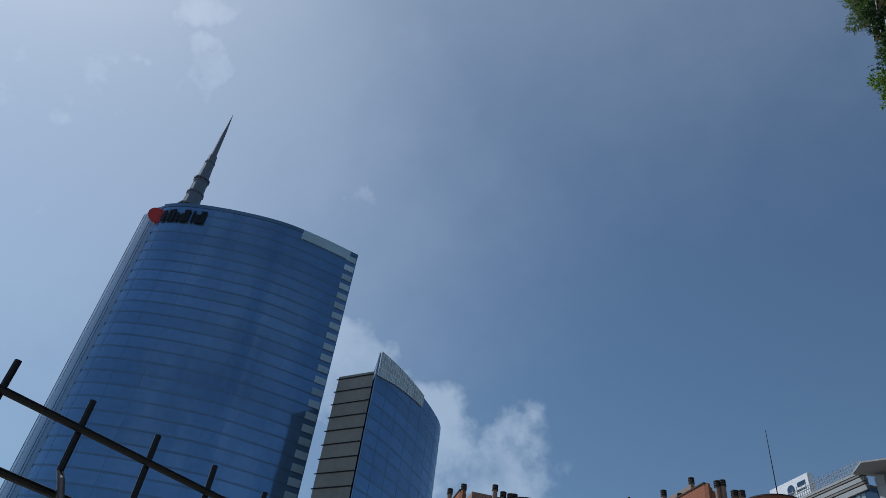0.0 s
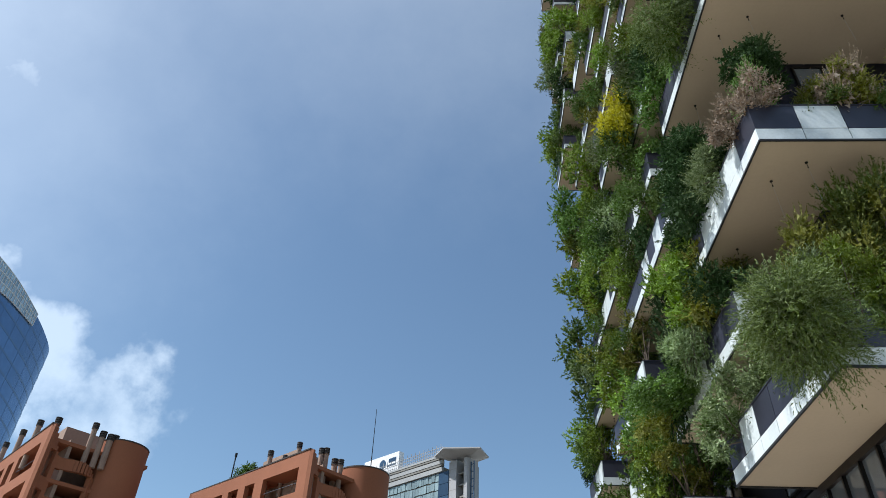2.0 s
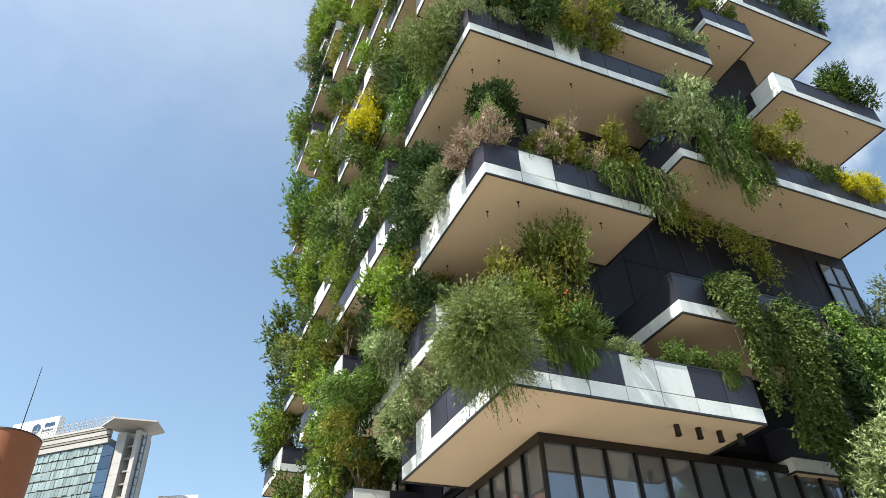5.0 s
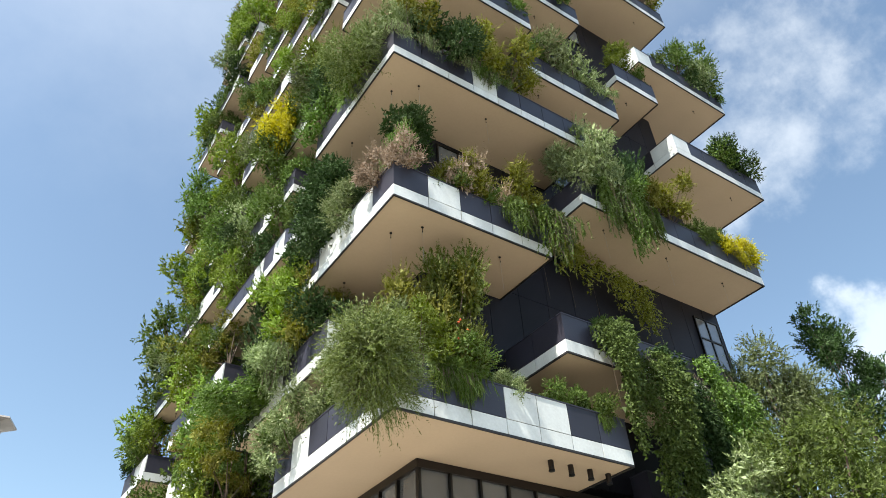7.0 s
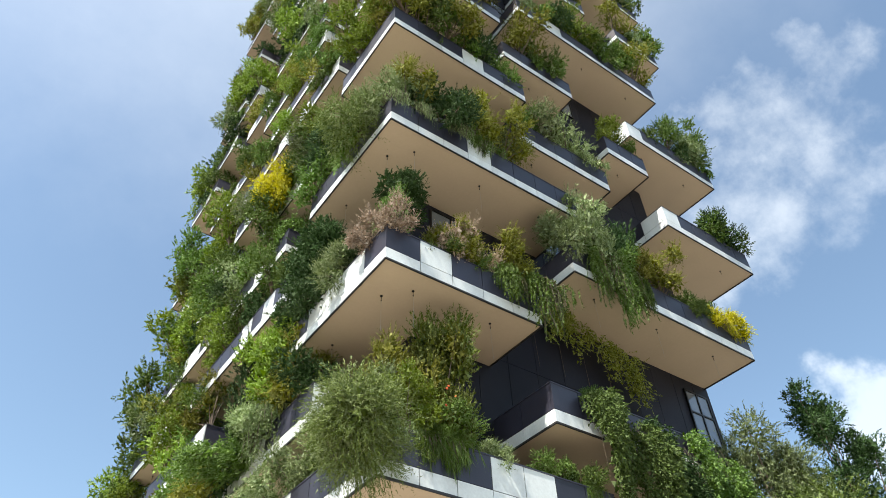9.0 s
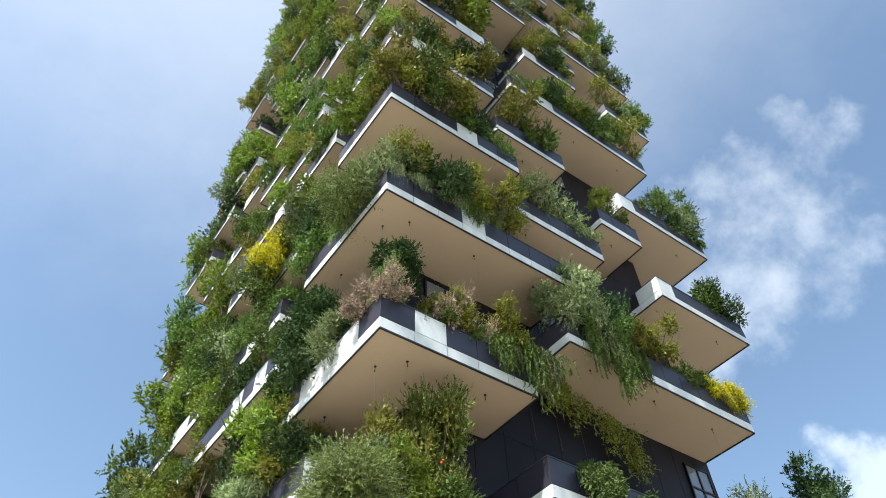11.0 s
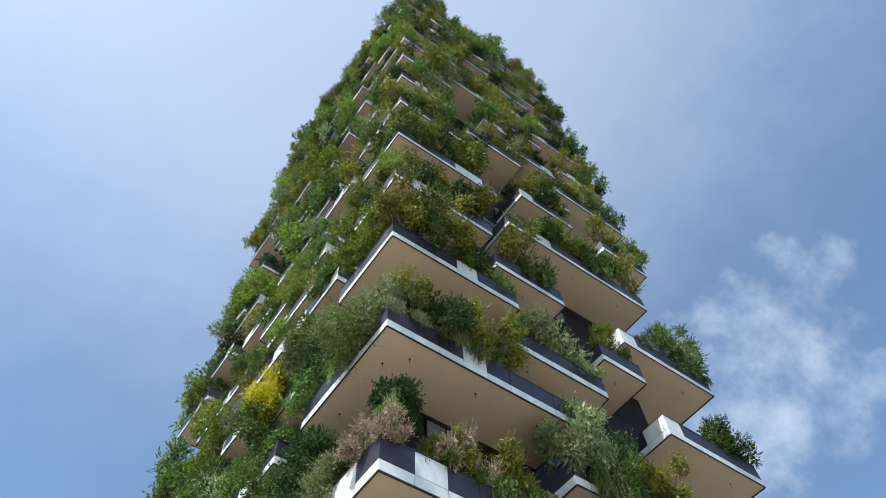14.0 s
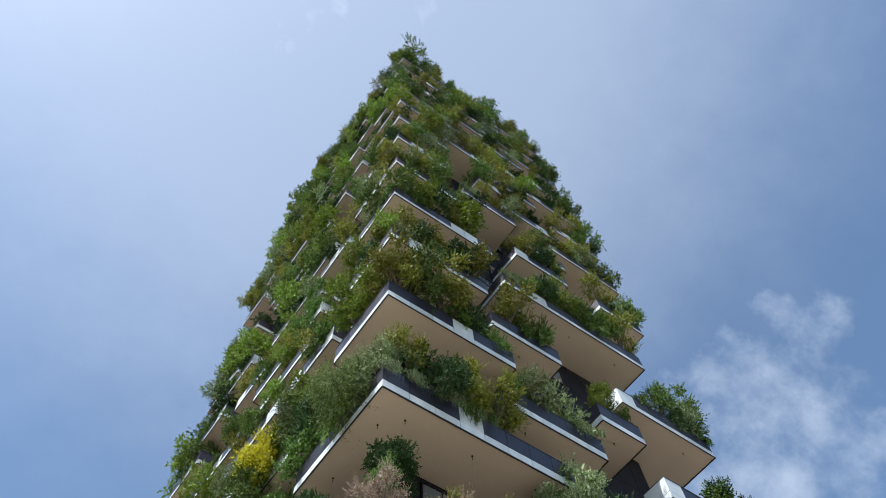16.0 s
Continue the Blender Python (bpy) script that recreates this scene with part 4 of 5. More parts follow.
def smooth_line(points, n):
    """Points on a smooth line (Catmull-Rom) through a few plan points."""
    p = [points[0] * 2 - points[1]] + points + [points[-1] * 2 - points[-2]]
    out = []
    segs = len(points) - 1
    for i in range(n + 1):
        t = i / n * segs
        s = min(int(t), segs - 1)
        f = t - s
        a, b, c, d = p[s:s + 4]
        out.append(0.5 * ((2 * b) + (c - a) * f + (2 * a - 5 * b + 4 * c - d) * f * f + (3 * b - a - 3 * c + d) * f ** 3))
    return out


def strip(line, z0, z1, o0, o1):
    """A band of wall along a plan line, from offset o0 to o1 towards the viewer's side."""
    vs, fs = [], []
    n = len(line)
    for i, p in enumerate(line):
        d = (line[min(i + 1, n - 1)] - line[max(i - 1, 0)]).normalized()
        nn = Vector((d.y, -d.x, 0))
        if nn.dot(p) > 0 and i < n * 0.7:
            nn = -nn
        for o, z in ((o0, z0), (o1, z0), (o1, z1), (o0, z1)):
            q = p + nn * o
            vs.append((q.x, q.y, z))
    for i in range(n - 1):
        a, b = 4 * i, 4 * i + 4
        fs += [(a, a + 1, b + 1, b), (a + 1, a + 2, b + 2, b + 1), (a + 2, a + 3, b + 3, b + 2), (a + 3, a, b, b + 3)]
    fs += [(3, 2, 1, 0), (4 * n - 4, 4 * n - 3, 4 * n - 2, 4 * n - 1)]
    return vs, fs


def far_tower(name, label, line, back, height, floors, cut, first=0):
    """A curved glass tower: one glass band and one sill band for each storey, and slim mullions."""
    t = thing(name, label, "skyscraper")
    outline = [(p.x, p.y) for p in line] + [(p.x, p.y) for p in back]
    ar = sum(a[0] * b[1] - b[0] * a[1] for a, b in zip(outline, outline[1:] + outline[:1]))
    part("core", mesh_from("core", *prism(outline if ar > 0 else outline[::-1], 0, height - 1.0), M_SPAN), t)
    fh = height / floors
    for i in range(first, floors):
        part("glass_band", mesh_from("glass_band", *strip(line, i * fh + 0.55, (i + 1) * fh, 0.05, 0.45), M_TOWER), t)
        part("sill_band", mesh_from("sill_band", *strip(line, i * fh, i * fh + 0.55, 0.05, 0.48), M_SPAN), t)
    bars = []
    for p, q in zip(line[::cut], line[1::cut]):
        d = (q - p).normalized()
        nn = Vector((d.y, -d.x, 0))
        if nn.dot(p) > 0:
            nn = -nn
        c = [p + nn * 0.3, p + d * 0.08 + nn * 0.3, p + d * 0.08 + nn * 0.49, p + nn * 0.49]
        bars.append(prism([(v.x, v.y) for v in c], first * fh, height))
    part("mullions", joined("mullions", bars, M_SPAN), t)
    return t


H1 = 150.0
line1 = smooth_line([heading(-46.8, 195.8), heading(-51, 191.5), heading(-55.5, 190), heading(-61.4, 195), heading(-65.2, 203), heading(-66.9, 214), heading(-66.9, 226)], 60)
uc = far_tower("glass_skyscraper", "curved blue glass skyscraper with a stepped spire and roof sign", line1, [heading(-60, 240), heading(-48, 222)], H1, 38, 5, 8)
# bright glass fins down its sharp edge
edge_dir = (line1[1] - line1[0]).normalized()
edge_out = Vector((edge_dir.y, -edge_dir.x, 0))
if edge_out.dot(line1[0]) > 0:
    edge_out = -edge_out
for i in range(8, 38):
    z = i * H1 / 38
    a = line1[0] + edge_dir * 0.35 + edge_out * 0.5
    q = [a, a + edge_dir * 3.6, a + edge_dir * 3.6 + edge_out * 0.25, a + edge_out * 0.25]
    part("glass_fin", mesh_from("glass_fin", *prism([(v.x, v.y) for v in (q if (q[1] - q[0]).cross(q[2] - q[0]).z > 0 else q[::-1])], z + 0.3, z + 2.5), M_PALEGL), uc, "pale glass fin at the edge")
part("screen_wall", mesh_from("screen_wall", *strip([p for p in line1[2:20]], H1 - 3.2, H1 + 0.6, 0.5, 0.75), M_PALEGL), uc, "pale glass screen at the roof edge")
part("parapet", mesh_from("parapet", *strip(line1, H1 - 0.6, H1 + 0.8, 0.0, 0.6), M_SPAN), uc)
# sign: red disc and a row of dark plain bars
sgn = [p for p in line1 if -65.6 < math.degrees(math.atan2(p.x, p.y)) < -61.6]
if len(sgn) > 4:
    for i, (wd, hh) in enumerate(((0.75, 5.2), (0.5, 3.6), (0.3, 5.0), (0.8, 5.2), (0.45, 3.4), (0.5, 3.6), (0.55, 5.2), (0.3, 5.0), (0.5, 4.8))):
        f = (i + 0.1) / 9 * (len(sgn) - 1.2)
        p, q = sgn[int(f)], sgn[min(int(f) + 1, len(sgn) - 1)]
        c = p.lerp(q, f - int(f))
        d = (q - p).normalized() if (q - p).length > 0.01 else edge_dir
        nn = Vector((d.y, -d.x, 0))
        if nn.dot(c) > 0:
            nn = -nn
        r = [c + nn * 0.8, c + d * (2.4 * wd) + nn * 0.8, c + d * (2.4 * wd) + nn * 1.1, c + nn * 1.1]
        ar = (r[1] - r[0]).cross(r[2] - r[0]).z
        part("sign_bar", mesh_from("sign_bar", *prism([(v.x, v.y) for v in (r if ar > 0 else r[::-1])], H1 - 7.6, H1 - 7.6 + hh), M_BLACK), uc)
    c = heading(-66.0, 205.5)
    nn = Vector((-c.x, -c.y, 0)).normalized()
    disc = joined("sign_disc", [tube([c + nn * 1.0 + Vector((0, 0, H1 - 5.0)), c + nn * 1.4 + Vector((0, 0, H1 - 5.0))], 3.0, 20)], M_RED)
    part("sign_disc", disc, uc, "red round sign disc")
# spire
sb = heading(-63.8, 208)
lv = [(0, 5.0), (6, 4.2), (6.1, 3.4), (17, 2.7), (17.1, 2.9), (19, 2.4), (30, 1.7), (30.1, 1.2), (42, 0.8), (52, 0.12)]
part("spire", joined("spire", [tube([sb + Vector((0, 0, H1 - 1 + z * 1.1)) for z, _ in lv], [r * 0.92 for _, r in lv], 10)], M_DSTEEL), uc, "stepped steel spire")
part("spire_ring", joined("spire_ring", [tube([sb + Vector((0, 0, H1 + z)), sb + Vector((0, 0, H1 + z + 0.6))], r, 12) for z, r in ((5, 4.2), (12, 3.1), (19, 2.9), (28, 1.9))], M_DSTEEL), uc)

H2 = 100.0
line2 = smooth_line([heading(-42.6, 170.5), heading(-40.6, 178), heading(-38.6, 189), heading(-37.1, 200), heading(-36.2, 211), heading(-36.2, 224)], 44)
t2 = far_tower("glass_office_tower", "curved blue glass office tower with a pale roof screen", line2, [heading(-42, 225), heading(-42.9, 185)], H2, 26, 5, 5)
for i in range(20):
    p, q = line2[i], line2[i + 1]
    for z in (0, 2.4, 4.8):
        seg = [p.lerp(q, 0.04), p.lerp(q, 0.92)]
        part("screen_pane", mesh_from("screen_pane", *strip(seg, H2 - (6.9 - z * 1.02) * (1 - i * 0.026), H2 - (4.6 - z * 1.02) * (1 - i * 0.026), 0.65, 0.8), M_PALEGL), t2)
part("screen_frame", joined("screen_frame", [strip([line2[i].lerp(line2[i + 1], -0.03), line2[i].lerp(line2[i + 1], 0.05)], H2 - 7.0 * (1 - i * 0.026), H2 + 0.1, 0.66, 0.95) for i in range(21)] + [strip(line2[i:i + 2], H2 - (7.1 - j * 2.42) * (1 - i * 0.026), H2 - (6.95 - j * 2.42) * (1 - i * 0.026), 0.66, 0.95) for j in range(4) for i in range(20)], M_WHITE), t2, "white screen frame")
d1, d2 = heading(-45.75, 179), heading(-42.72, 171.6)
dd = (d2 - d1).normalized()
blk = thing("grey_tower_block", "grey-brown banded tower block beside the glass tower", "building")
bk = [d1, d2, d2 + heading(-44, 22), d1 + heading(-44, 22)]
ZB = 1.6 + 0.541 * 172
part("wall", mesh_from("wall", *prism([(v.x, v.y) for v in bk], 0, ZB), M_GREYCL), blk)
# storey shadow lines are drawn as thin black strips on the front
for i in range(12, 25):
    z = i * 3.9
    n2 = Vector((dd.y, -dd.x, 0))
    band = [d1 + n2 * 0.02 - dd * 0.5, d2 + n2 * 0.02, d2 + n2 * 0.2, d1 + n2 * 0.2 - dd * 0.5]
    ar = (band[1] - band[0]).cross(band[2] - band[0]).z
    if z + 0.6 < ZB:
        part("band", mesh_from("band", *prism([(v.x, v.y) for v in (band if ar > 0 else band[::-1])], z, z + 0.28), M_BLACK), blk, "black strip standing for a horizontal shadow line")

# ---------------------------------------------------------------- orange housing blocks


def wall_with_openings(a, b, z0, z1, thick, holes):
    """A wall from plan point a to b with rectangular openings (u0, u1, z0, z1), as joined boxes."""
    d = (b - a).normalized()
    ln = (b - a).length
    n = Vector((-d.y, d.x, 0))
    us = sorted({0.0, ln, *[min(max(h[0], 0), ln) for h in holes], *[min(max(h[1], 0), ln) for h in holes]})
    zs = sorted({z0, z1, *[min(max(h[2], z0), z1) for h in holes], *[min(max(h[3], z0), z1) for h in holes]})
    out = []
    for u0, u1 in zip(us, us[1:]):
        for w0, w1 in zip(zs, zs[1:]):
            um, wm = (u0 + u1) / 2, (w0 + w1) / 2
            if any(h[0] < um < h[1] and h[2] < wm < h[3] for h in holes):
                continue
            q = [a + d * u0, a + d * u1, a + d * u1 + n * thick, a + d * u0 + n * thick]
            ar = (q[1] - q[0]).cross(q[2] - q[0]).z
            out.append(prism([(v.x, v.y) for v in (q if ar > 0 else q[::-1])], w0, w1))
    return out


def orange_block(corner_az, corner_d, left, cyl_az, cyl_d, cyl_r, top, flues, run=30):
    """A rendered housing block: long wall with loggias, a pierced end wall, and a round stair tower."""
    t = thing("housing_block", "orange rendered housing block with loggias, flues and a round stair tower", "building", "orange housing blocks")
    c = heading(corner_az, corner_d)
    le = c + (heading(*left) - c).normalized() * run
    ce = heading(cyl_az, cyl_d)
    holes = []
    for row in range(4):
        zt = top - 1.3 - 3.3 * row
        holes += [(1.2, 6.4, zt - 2.2, zt), (7.7, 9.2, zt - 2.1, zt), (10.3, 11.9, zt - 2.1, zt), (12.9, 14.5, zt - 2.1, zt), (15.9, 18.2, zt - 2.2, zt)]
    n = Vector((-(le - c).normalized().y, (le - c).normalized().x, 0))
    s = 1 if n.dot(c) > 0 else -1
    w = wall_with_openings(c, le, 0, top, 0.45 * s, holes)
    part("long_wall", joined("long_wall", w, M_BRICK), t)
    d = (le - c).normalized() * 1.0
    back = n * s
    # set-back inner wall behind the loggias
    i0, i1 = c + back * 2.0 + d * 0.5, le + back * 2.0
    part("inner_wall", joined("inner_wall", wall_with_openings(i0, i1, 0, top - 0.6, 0.3 * s, []), M_BRICKD), t, "shaded brown loggia wall")
    for row in range(5):
        zz = top - 0.9 - 3.3 * row
        q = [c + d * 0.3 + back * 0.45, le + back * 0.45, le + back * 9, c + d * 0.3 + back * 9]
        ar = (q[1] - q[0]).cross(q[2] - q[0]).z
        part("floor_slab", mesh_from("floor_slab", *prism([(v.x, v.y) for v in (q if ar > 0 else q[::-1])], zz - 0.3, zz), M_BRICK), t)
        rail = [(c + d * 1.2 + back * 0.2), (c + d * 6.4 + back * 0.2)]
        part("railing", joined("railing", [tube([rail[0] + Vector((0, 0, top - 3.5 - 3.3 * row + 0.9)), rail[1] + Vector((0, 0, top - 3.5 - 3.3 * row + 0.9))], 0.025, 5)], M_DSTEEL), t)
    # pierced end wall that sweeps back to the stair tower
    e = ce - (ce - c).normalized() * cyl_r * 0.8
    swept = smooth_line([c, c.lerp(e, 0.3) + heading(corner_az, 0.5), c.lerp(e, 0.75) - heading(corner_az, 0.5), e], 24)
    pieces = []
    for i in range(24):
        p, q = swept[i], swept[i + 1]
        ln = (q - p).length
        f = (i + 0.5) / 24
        g = min(f / 0.3, 1.0)
        drop = 2.3 * g * g * (3 - 2 * g)
        if f > 0.6:
            drop += 4.2 * (1 - math.sqrt(max(0.0, 1 - ((f - 0.6) / 0.4) ** 2)))
        hs = []
        for row in range(4):
            zt = top - 1.5 - 3.3 * row
            if 0.08 < f < 0.22:
                hs.append((-1, ln + 1, zt - 2.75, zt - 0.45))
            if 0.30 < f < 0.78:
                hs.append((-1, ln + 1, zt - 4.1, zt - 1.75))
        pieces += wall_with_openings(p, q, 0, top - drop, 0.4 * s, hs)
    part("end_wall", joined("end_wall", pieces, M_BRICK), t)
    b0, b1 = c + heading(corner_az, 3.0), e + heading(corner_az, 3.0)
    part("recess_wall", joined("recess_wall", wall_with_openings(b0, b1, 0, top - 1.0, 0.3 * s, []), M_BRICKD), t, "shaded brown recess wall")
    # stair tower
    ring = []
    m = 120
    for i in range(m):
        a = 2 * math.pi * i / m
        ring.append((ce.x + cyl_r * math.cos(a), ce.y + cyl_r * math.sin(a)))
    part("stair_tower", mesh_from("stair_tower", *prism(ring, 0, top + 0.3), M_BRICK), t, "round orange rendered stair tower")
    part("tower_cap", mesh_from("tower_cap", *prism([(ce.x + (x - ce.x) * 1.015, ce.y + (y - ce.y) * 1.015) for x, y in ring], top + 0.3, top + 0.42), M_CHIM), t)
    part("side_wall", joined("side_wall", wall_with_openings(le, le + back * 9, 0, top, 0.45 * s, []), M_BRICK), t)
    part("coping", joined("coping", wall_with_openings(c - d * 0.05 - back * 0.06, le, top, top + 0.12, 0.6 * s, []), M_CHIM), t)
    # roof room and flues
    pr = [c + d * 5.6 + back * 2.6, c + d * 11 + back * 2.6, c + d * 11 + back * 6, c + d * 5.6 + back * 6]
    ar = (pr[1] - pr[0]).cross(pr[2] - pr[0]).z
    part("roof_room", mesh_from("roof_room", *prism([(v.x, v.y) for v in (pr if ar > 0 else pr[::-1])], top - 0.5, top + 2.3), M_BRICKD), t, "low brown roof room")
    for az, tan_, dist, r in flues:
        r *= 0.8
        f = heading(az, dist)
        zt = 1.6 + tan_ * dist
        fl = part("flue", joined("flue", [tube([f + Vector((0, 0, top - 2.5)), f + Vector((0, 0, zt - 0.5))], r, 10)], M_BRICKD), t)
        part("cowl", joined("cowl", [tube([f + Vector((0, 0, zt - 0.55 + 0.16 * j)), f + Vector((0, 0, zt - 0.47 + 0.16 * j))], r * 1.22, 10) for j in range(4)] + [tube([f + Vector((0, 0, zt - 0.6)), f + Vector((0, 0, zt))], r * 0.9, 8)], M_CHIM), fl, "dark slatted flue cowl")
    return t


ob2 = orange_block(-14.3, 60.0, (-19.9, 69.7), -9.6, 66.0, 2.45, 25.66,
                   ((-15.2, .409, 65, .28), (-13.3, .404, 63, .3), (-12.9, .405, 63, .3), (-11.6, .390, 63.5, .3), (-12.1, .390, 64, .35), (-17.4, .391, 67, .3), (-16.2, .387, 66, .25)), 19.3)
ob1 = orange_block(-33.8, 64.7, (-36.6, 82.0), -28.45, 68.0, 2.2, 25.66,
                   ((-33.5, .381, 66, .3), (-34.6, .372, 70, .3), (-35.4, .355, 75, .3), (-36.1, .335, 80, .3), (-30.9, .385, 66, .3), (-30.2, .376, 66, .32), (-29.6, .374, 66, .35), (-29.3, .374, 66.5, .35)))
# roof garden bush and pole on the second block
gb, gw = lobed(131, 700, 1.35, 1.9, 0.3, 9, 0.16, 0.5, L_GREEN, 7)
bush = thing("shrub", "green roof garden shrub behind the parapet", "shrub", at=Matrix.Translation(heading(-18.9, 70.9, 25.1)))
part("foliage", gb, bush)
part("stem", gw, bush)
pole = thing("pole", "thin dark roof pole", "pole", at=Matrix.Translation(heading(-20.1, 72, 0)))
part("shaft", joined("shaft", [tube([(0, 0, 24), (0, 0, 28.7)], 0.07, 6)], M_BLACK), pole)
part("cap", joined("cap", [tube([(0, 0, 28.6), (0, 0, 29.0)], 0.14, 6)], M_BLACK), pole)

# ---------------------------------------------------------------- office block with a winged roof
off = thing("office_block", "grey-green glass office block with a white winged roof", "building")
fr, fl_ = heading(-3.1, 112), heading(-12, 133)
fd = (fl_ - fr).normalized()
fn = Vector((fd.y, -fd.x, 0))
if fn.dot(fr) > 0:
    fn = -fn
ZF = 1.6 + 0.383 * 112


def obox(u0, u1, o0, o1, z0, z1):
    q = [fr + fd * u0 + fn * o0, fr + fd * u1 + fn * o0, fr + fd * u1 + fn * o1, fr + fd * u0 + fn * o1]
    ar = (q[1] - q[0]).cross(q[2] - q[0]).z
    return prism([(v.x, v.y) for v in (q if ar > 0 else q[::-1])], z0, z1)


part("body", joined("body", [obox(0.5, 30, -2.5, -0.45, 0, ZF + 1.2)], M_GREYCL), off)
orn = random.Random(5)
for row in range(11):
    z1 = ZF - 1.45 * row
    u = 0.95
    while u < 16.5:
        wv = orn.choice((0.5, 0.55, 0.8))
        o = orn.uniform(0, 0.16)
        part("glass_pane", joined("glass_pane", [obox(u, u + wv - 0.05, -0.4 + o, -0.3 + o, z1 - 1.34 + orn.uniform(0, 0.2), z1)], M_GREENGL), off)
        u += wv
for row in range(8):
    part("corner_pane", joined("corner_pane", [obox(-1.3, 0.85, -0.5, -0.15, ZF - 2.0 * row - 1.93, ZF - 2.0 * row)], M_BLUEGL), off, "deep blue corner glass")
for i, (z, h, m) in enumerate(((ZF + 0.15, 0.75, M_CONCG), (ZF + 1.05, 0.3, M_GREYCL), (ZF + 1.45, 0.6, M_CONCG), (ZF + 2.2, 0.25, M_GREYCL), (ZF + 2.55, 0.35, M_CONCG))):
    part("cornice", joined("cornice", [obox(0, 22, -0.5, 0.02 + 0.05 * i, z, z + h)], m), off)
posts = []
for i in range(40):
    posts.append(obox(i * 0.5, i * 0.5 + 0.05, -0.1, 0.0, ZF + 2.9, ZF + (4.9 if i % 2 else 4.4)))
for z in (3.2, 3.75, 4.3):
    posts.append(obox(0, 20, -0.1, 0.0, ZF + z, ZF + z + 0.06))
part("roof_railing", joined("roof_railing", posts, M_CONC), off, "pale openwork roof railing")
# service core with columns at its end
for u0, u1 in ((-2.9, -1.3), (-5.2, -4.5)):
    part("column", joined("column", [obox(u0, u1, -3, -0.3, 0, ZF + 1.4)], M_CONC), off)
    for row in range(9):
        part("joint", joined("joint", [obox(u0 - 0.01, u1 + 0.01, -0.3, -0.29, ZF - 1.7 * row, ZF - 1.7 * row + 0.05)], M_GREYCL), off)
part("recess", joined("recess", [obox(-4.5, -2.9, -4, -2.2, 0, ZF + 1.0)], M_GREYCL), off)
for row in range(9):
    part("balcony_slab", joined("balcony_slab", [obox(-4.5, -2.9, -2.2, -0.8, ZF - 1.9 * row - 0.9, ZF - 1.9 * row - 0.65)], M_GREYCL), off)
frame_bars = [obox(-6.0, -5.88, -1.2, -1.05, 20, ZF + 0.8), obox(-5.4, -5.28, -1.2, -1.05, 20, ZF + 0.8)]
for i in range(20):
    frame_bars.append(obox(-5.88, -5.4, -1.2, -1.1, 22 + i * 1.2, 22.1 + i * 1.2))
part("ladder_frame", joined("ladder_frame", frame_bars, M_BLUEGL), off, "blue steel ladder frame")
wing_v = [fr + fd * 0.8 + fn * 1.2 + Vector((0, 0, ZF + 2.3)), fr - fd * 2.5 + fn * 2.6 + Vector((0, 0, ZF + 2.5)), fr - fd * 8.6 + fn * 0.5 + Vector((0, 0, ZF + 1.7)), fr - fd * 4.2 - fn * 7 + Vector((0, 0, ZF + 3.6)), fr + fd * 0.8 - fn * 7 + Vector((0, 0, ZF + 3.4))]
mid_w = sum(wing_v, Vector()) / 5
wv = list(wing_v) + [mid_w - Vector((0, 0, 0.9))] + [v + Vector((0, 0, 0.22)) for v in wing_v] + [mid_w + Vector((0, 0, 0.9))]
wf = []
for i in range(5):
    j = (i + 1) % 5
    wf += [(j, i, 5), (i + 6, j + 6, 11), (i, j, j + 6, i + 6)]
part("winged_roof", mesh_from("winged_roof", wv, wf, M_CONC), off, "pale winged roof slab")
# roof sign board with plain bars


def at_heading(az):
    """Distance along the front at which it is seen under that heading."""
    a = radians(az)
    k = Vector((math.sin(a), math.cos(a), 0))
    return (fr.x * k.y - fr.y * k.x) / (fd.y * k.x - fd.x * k.y)


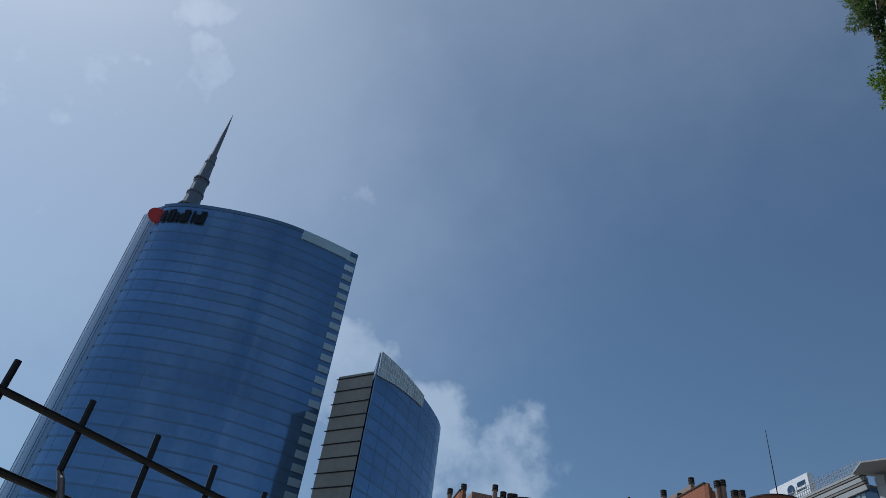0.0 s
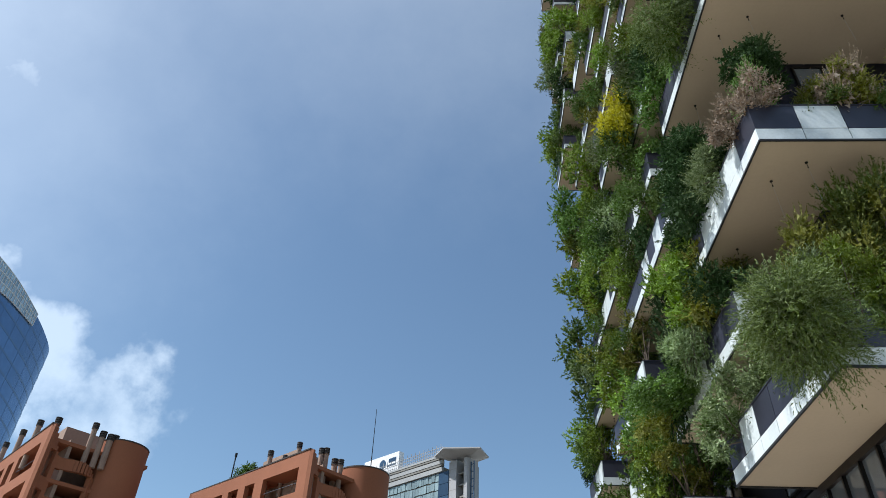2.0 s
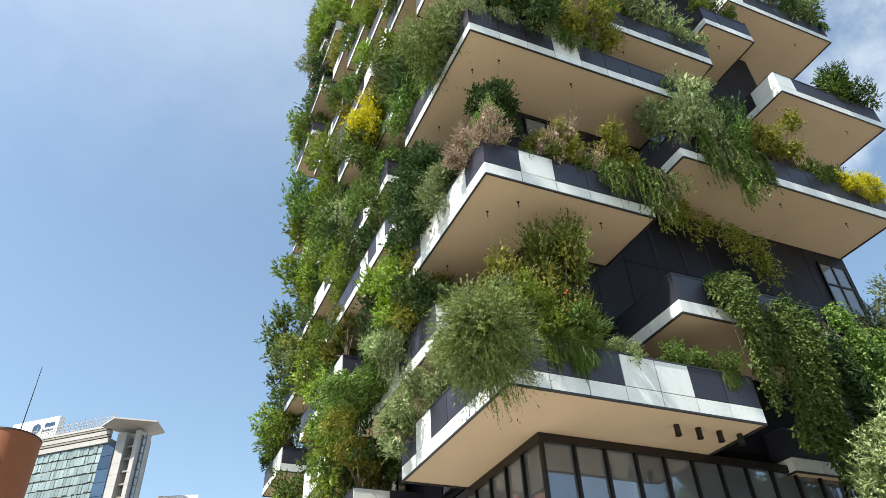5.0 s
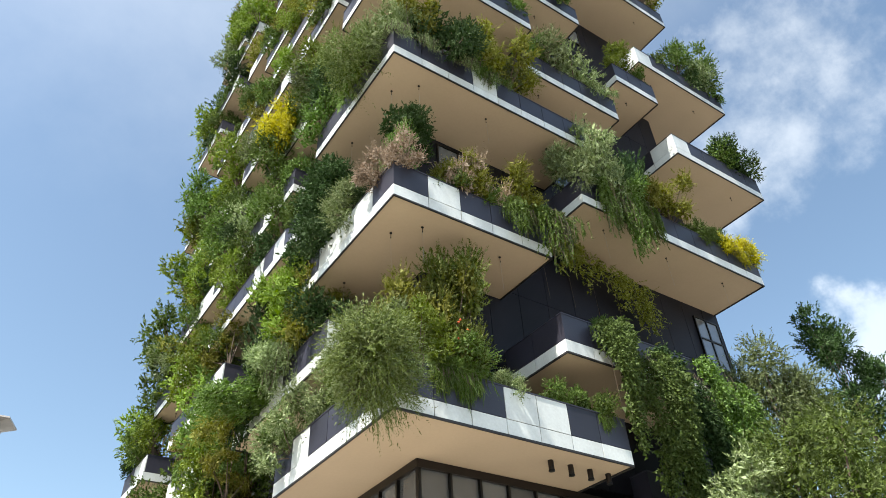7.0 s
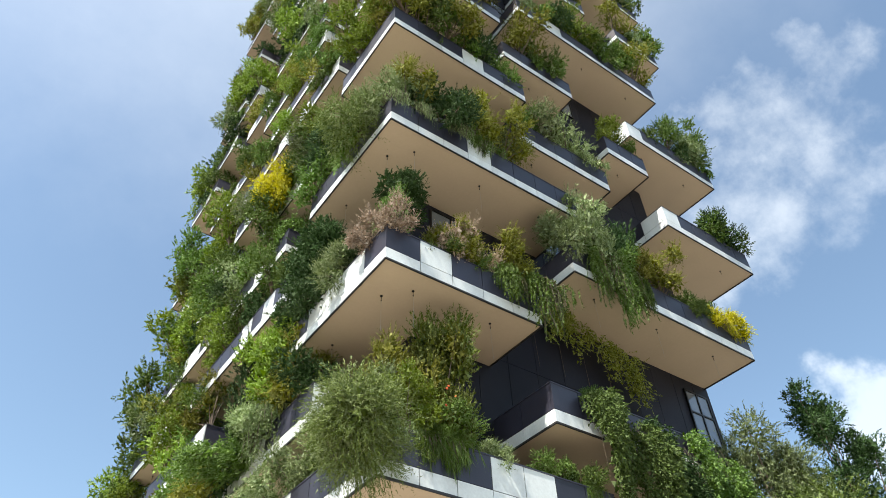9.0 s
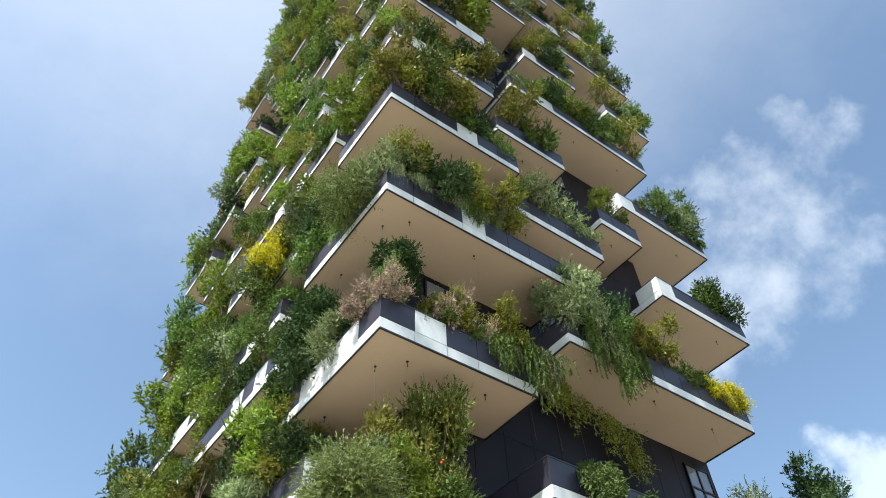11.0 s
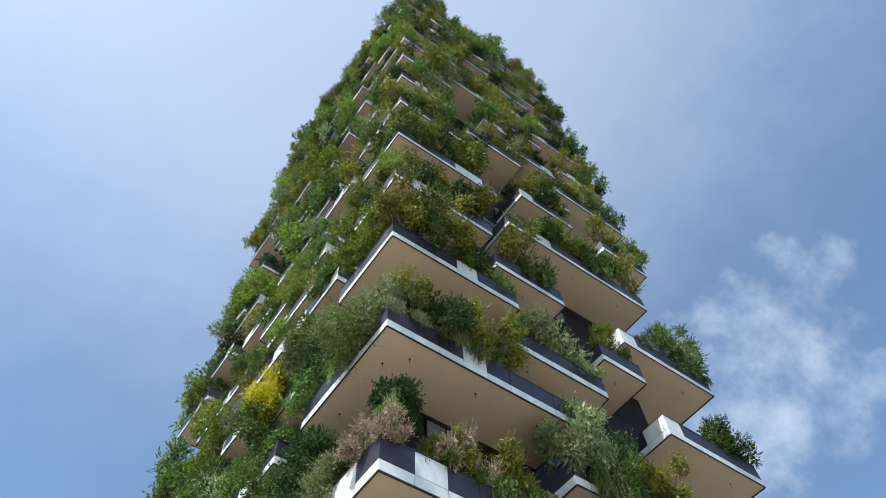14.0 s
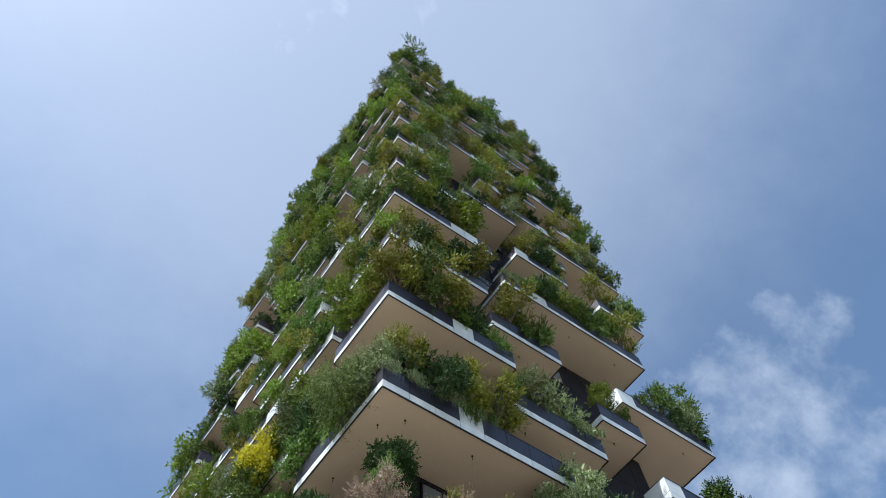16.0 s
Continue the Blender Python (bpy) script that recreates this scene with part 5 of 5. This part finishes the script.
u1, u0 = at_heading(-10.3), at_heading(-7.5)
zs = 1.6 + 0.416 * (fr + fd * u0).length
part("sign_board", joined("sign_board", [obox(u0, u1, -3.2, -2, ZF + 1, zs)], M_WHITE), off, "white roof sign board")
part("sign_bar", joined("sign_bar", [obox(u0 + 0.7, u0 + 2.6, -2, -1.95, zs - 1.6, zs - 0.9)], M_BLUEGL), off)
part("sign_bar", joined("sign_bar", [obox(u0 + 0.7, u0 + 3.0, -2, -1.95, zs - 2.3, zs - 2.0)], M_BLUEGL), off)
part("sign_disc", joined("sign_disc", [tube([fr + fd * (u0 + 4.2) - fn * 2 + Vector((0, 0, zs - 1.6)), fr + fd * (u0 + 4.2) - fn * 1.94 + Vector((0, 0, zs - 1.6))], 0.85, 16)], M_BLUEGL), off)
mp_ = heading(-9.1, 122)
part("mast", joined("mast", [tube([mp_ + Vector((0, 0, ZF)), mp_ + Vector((0, 0, 1.6 + 0.475 * 122))], [0.11, 0.05], 6)], M_BLACK), off, "thin dark mast")
# lower winged block further along
lo = thing("office_block", "low office block with a white winged roof", "building")
q0, q1 = heading(1.3, 118), heading(4.2, 116)
part("winged_roof", joined("winged_roof", [prism([(q0.x, q0.y), (q1.x, q1.y), (q1.x, q1.y + 8), (q0.x, q0.y + 8)], 38.6, 39.3)], M_WHITE), lo)
part("body", joined("body", [prism([(q0.x + 0.5, q0.y + 1), (q1.x - 1, q1.y + 1), (q1.x - 1, q1.y + 8), (q0.x + 0.5, q0.y + 8)], 0, 38.6)], M_CONC), lo)

# ---------------------------------------------------------------- wire fence beside the camera
fence = thing("wire_fence", "black welded wire fence panel with free wire ends on top", "fence")
FX, R = -0.405, 0.0021
for i in range(-3, 34):
    y = 0.147 + 0.0502 * i
    part("upright_wire", joined("upright_wire", [tube([(FX, y, 1.772), (FX, y, 1.728), (FX + 0.006, y, 1.722), (FX + 0.02, y, 1.703), (FX + 0.02, y, 1.697), (FX + 0.003, y, 1.675), (FX, y, 1.665), (FX, y, 0.02)], R, 8)], M_BLACK), fence)
for z, x in ((1.7525, FX + 0.0035), (1.7145, FX + 0.0035), (1.672, FX + 0.0035), (1.47, FX + 0.0035), (1.27, FX + 0.0035), (1.07, FX + 0.0035), (0.87, FX + 0.0035), (0.4, FX + 0.0035), (0.1, FX + 0.0035)):
    part("cross_wire", joined("cross_wire", [tube([(x, -0.1, z), (x, 1.85, z)], R * 1.1, 8)], M_BLACK), fence)
part("post", joined("post", [tube([(FX - 0.03, 1.86, 0), (FX - 0.03, 1.86, 1.72)], 0.025, 10)], M_BLACK), fence)
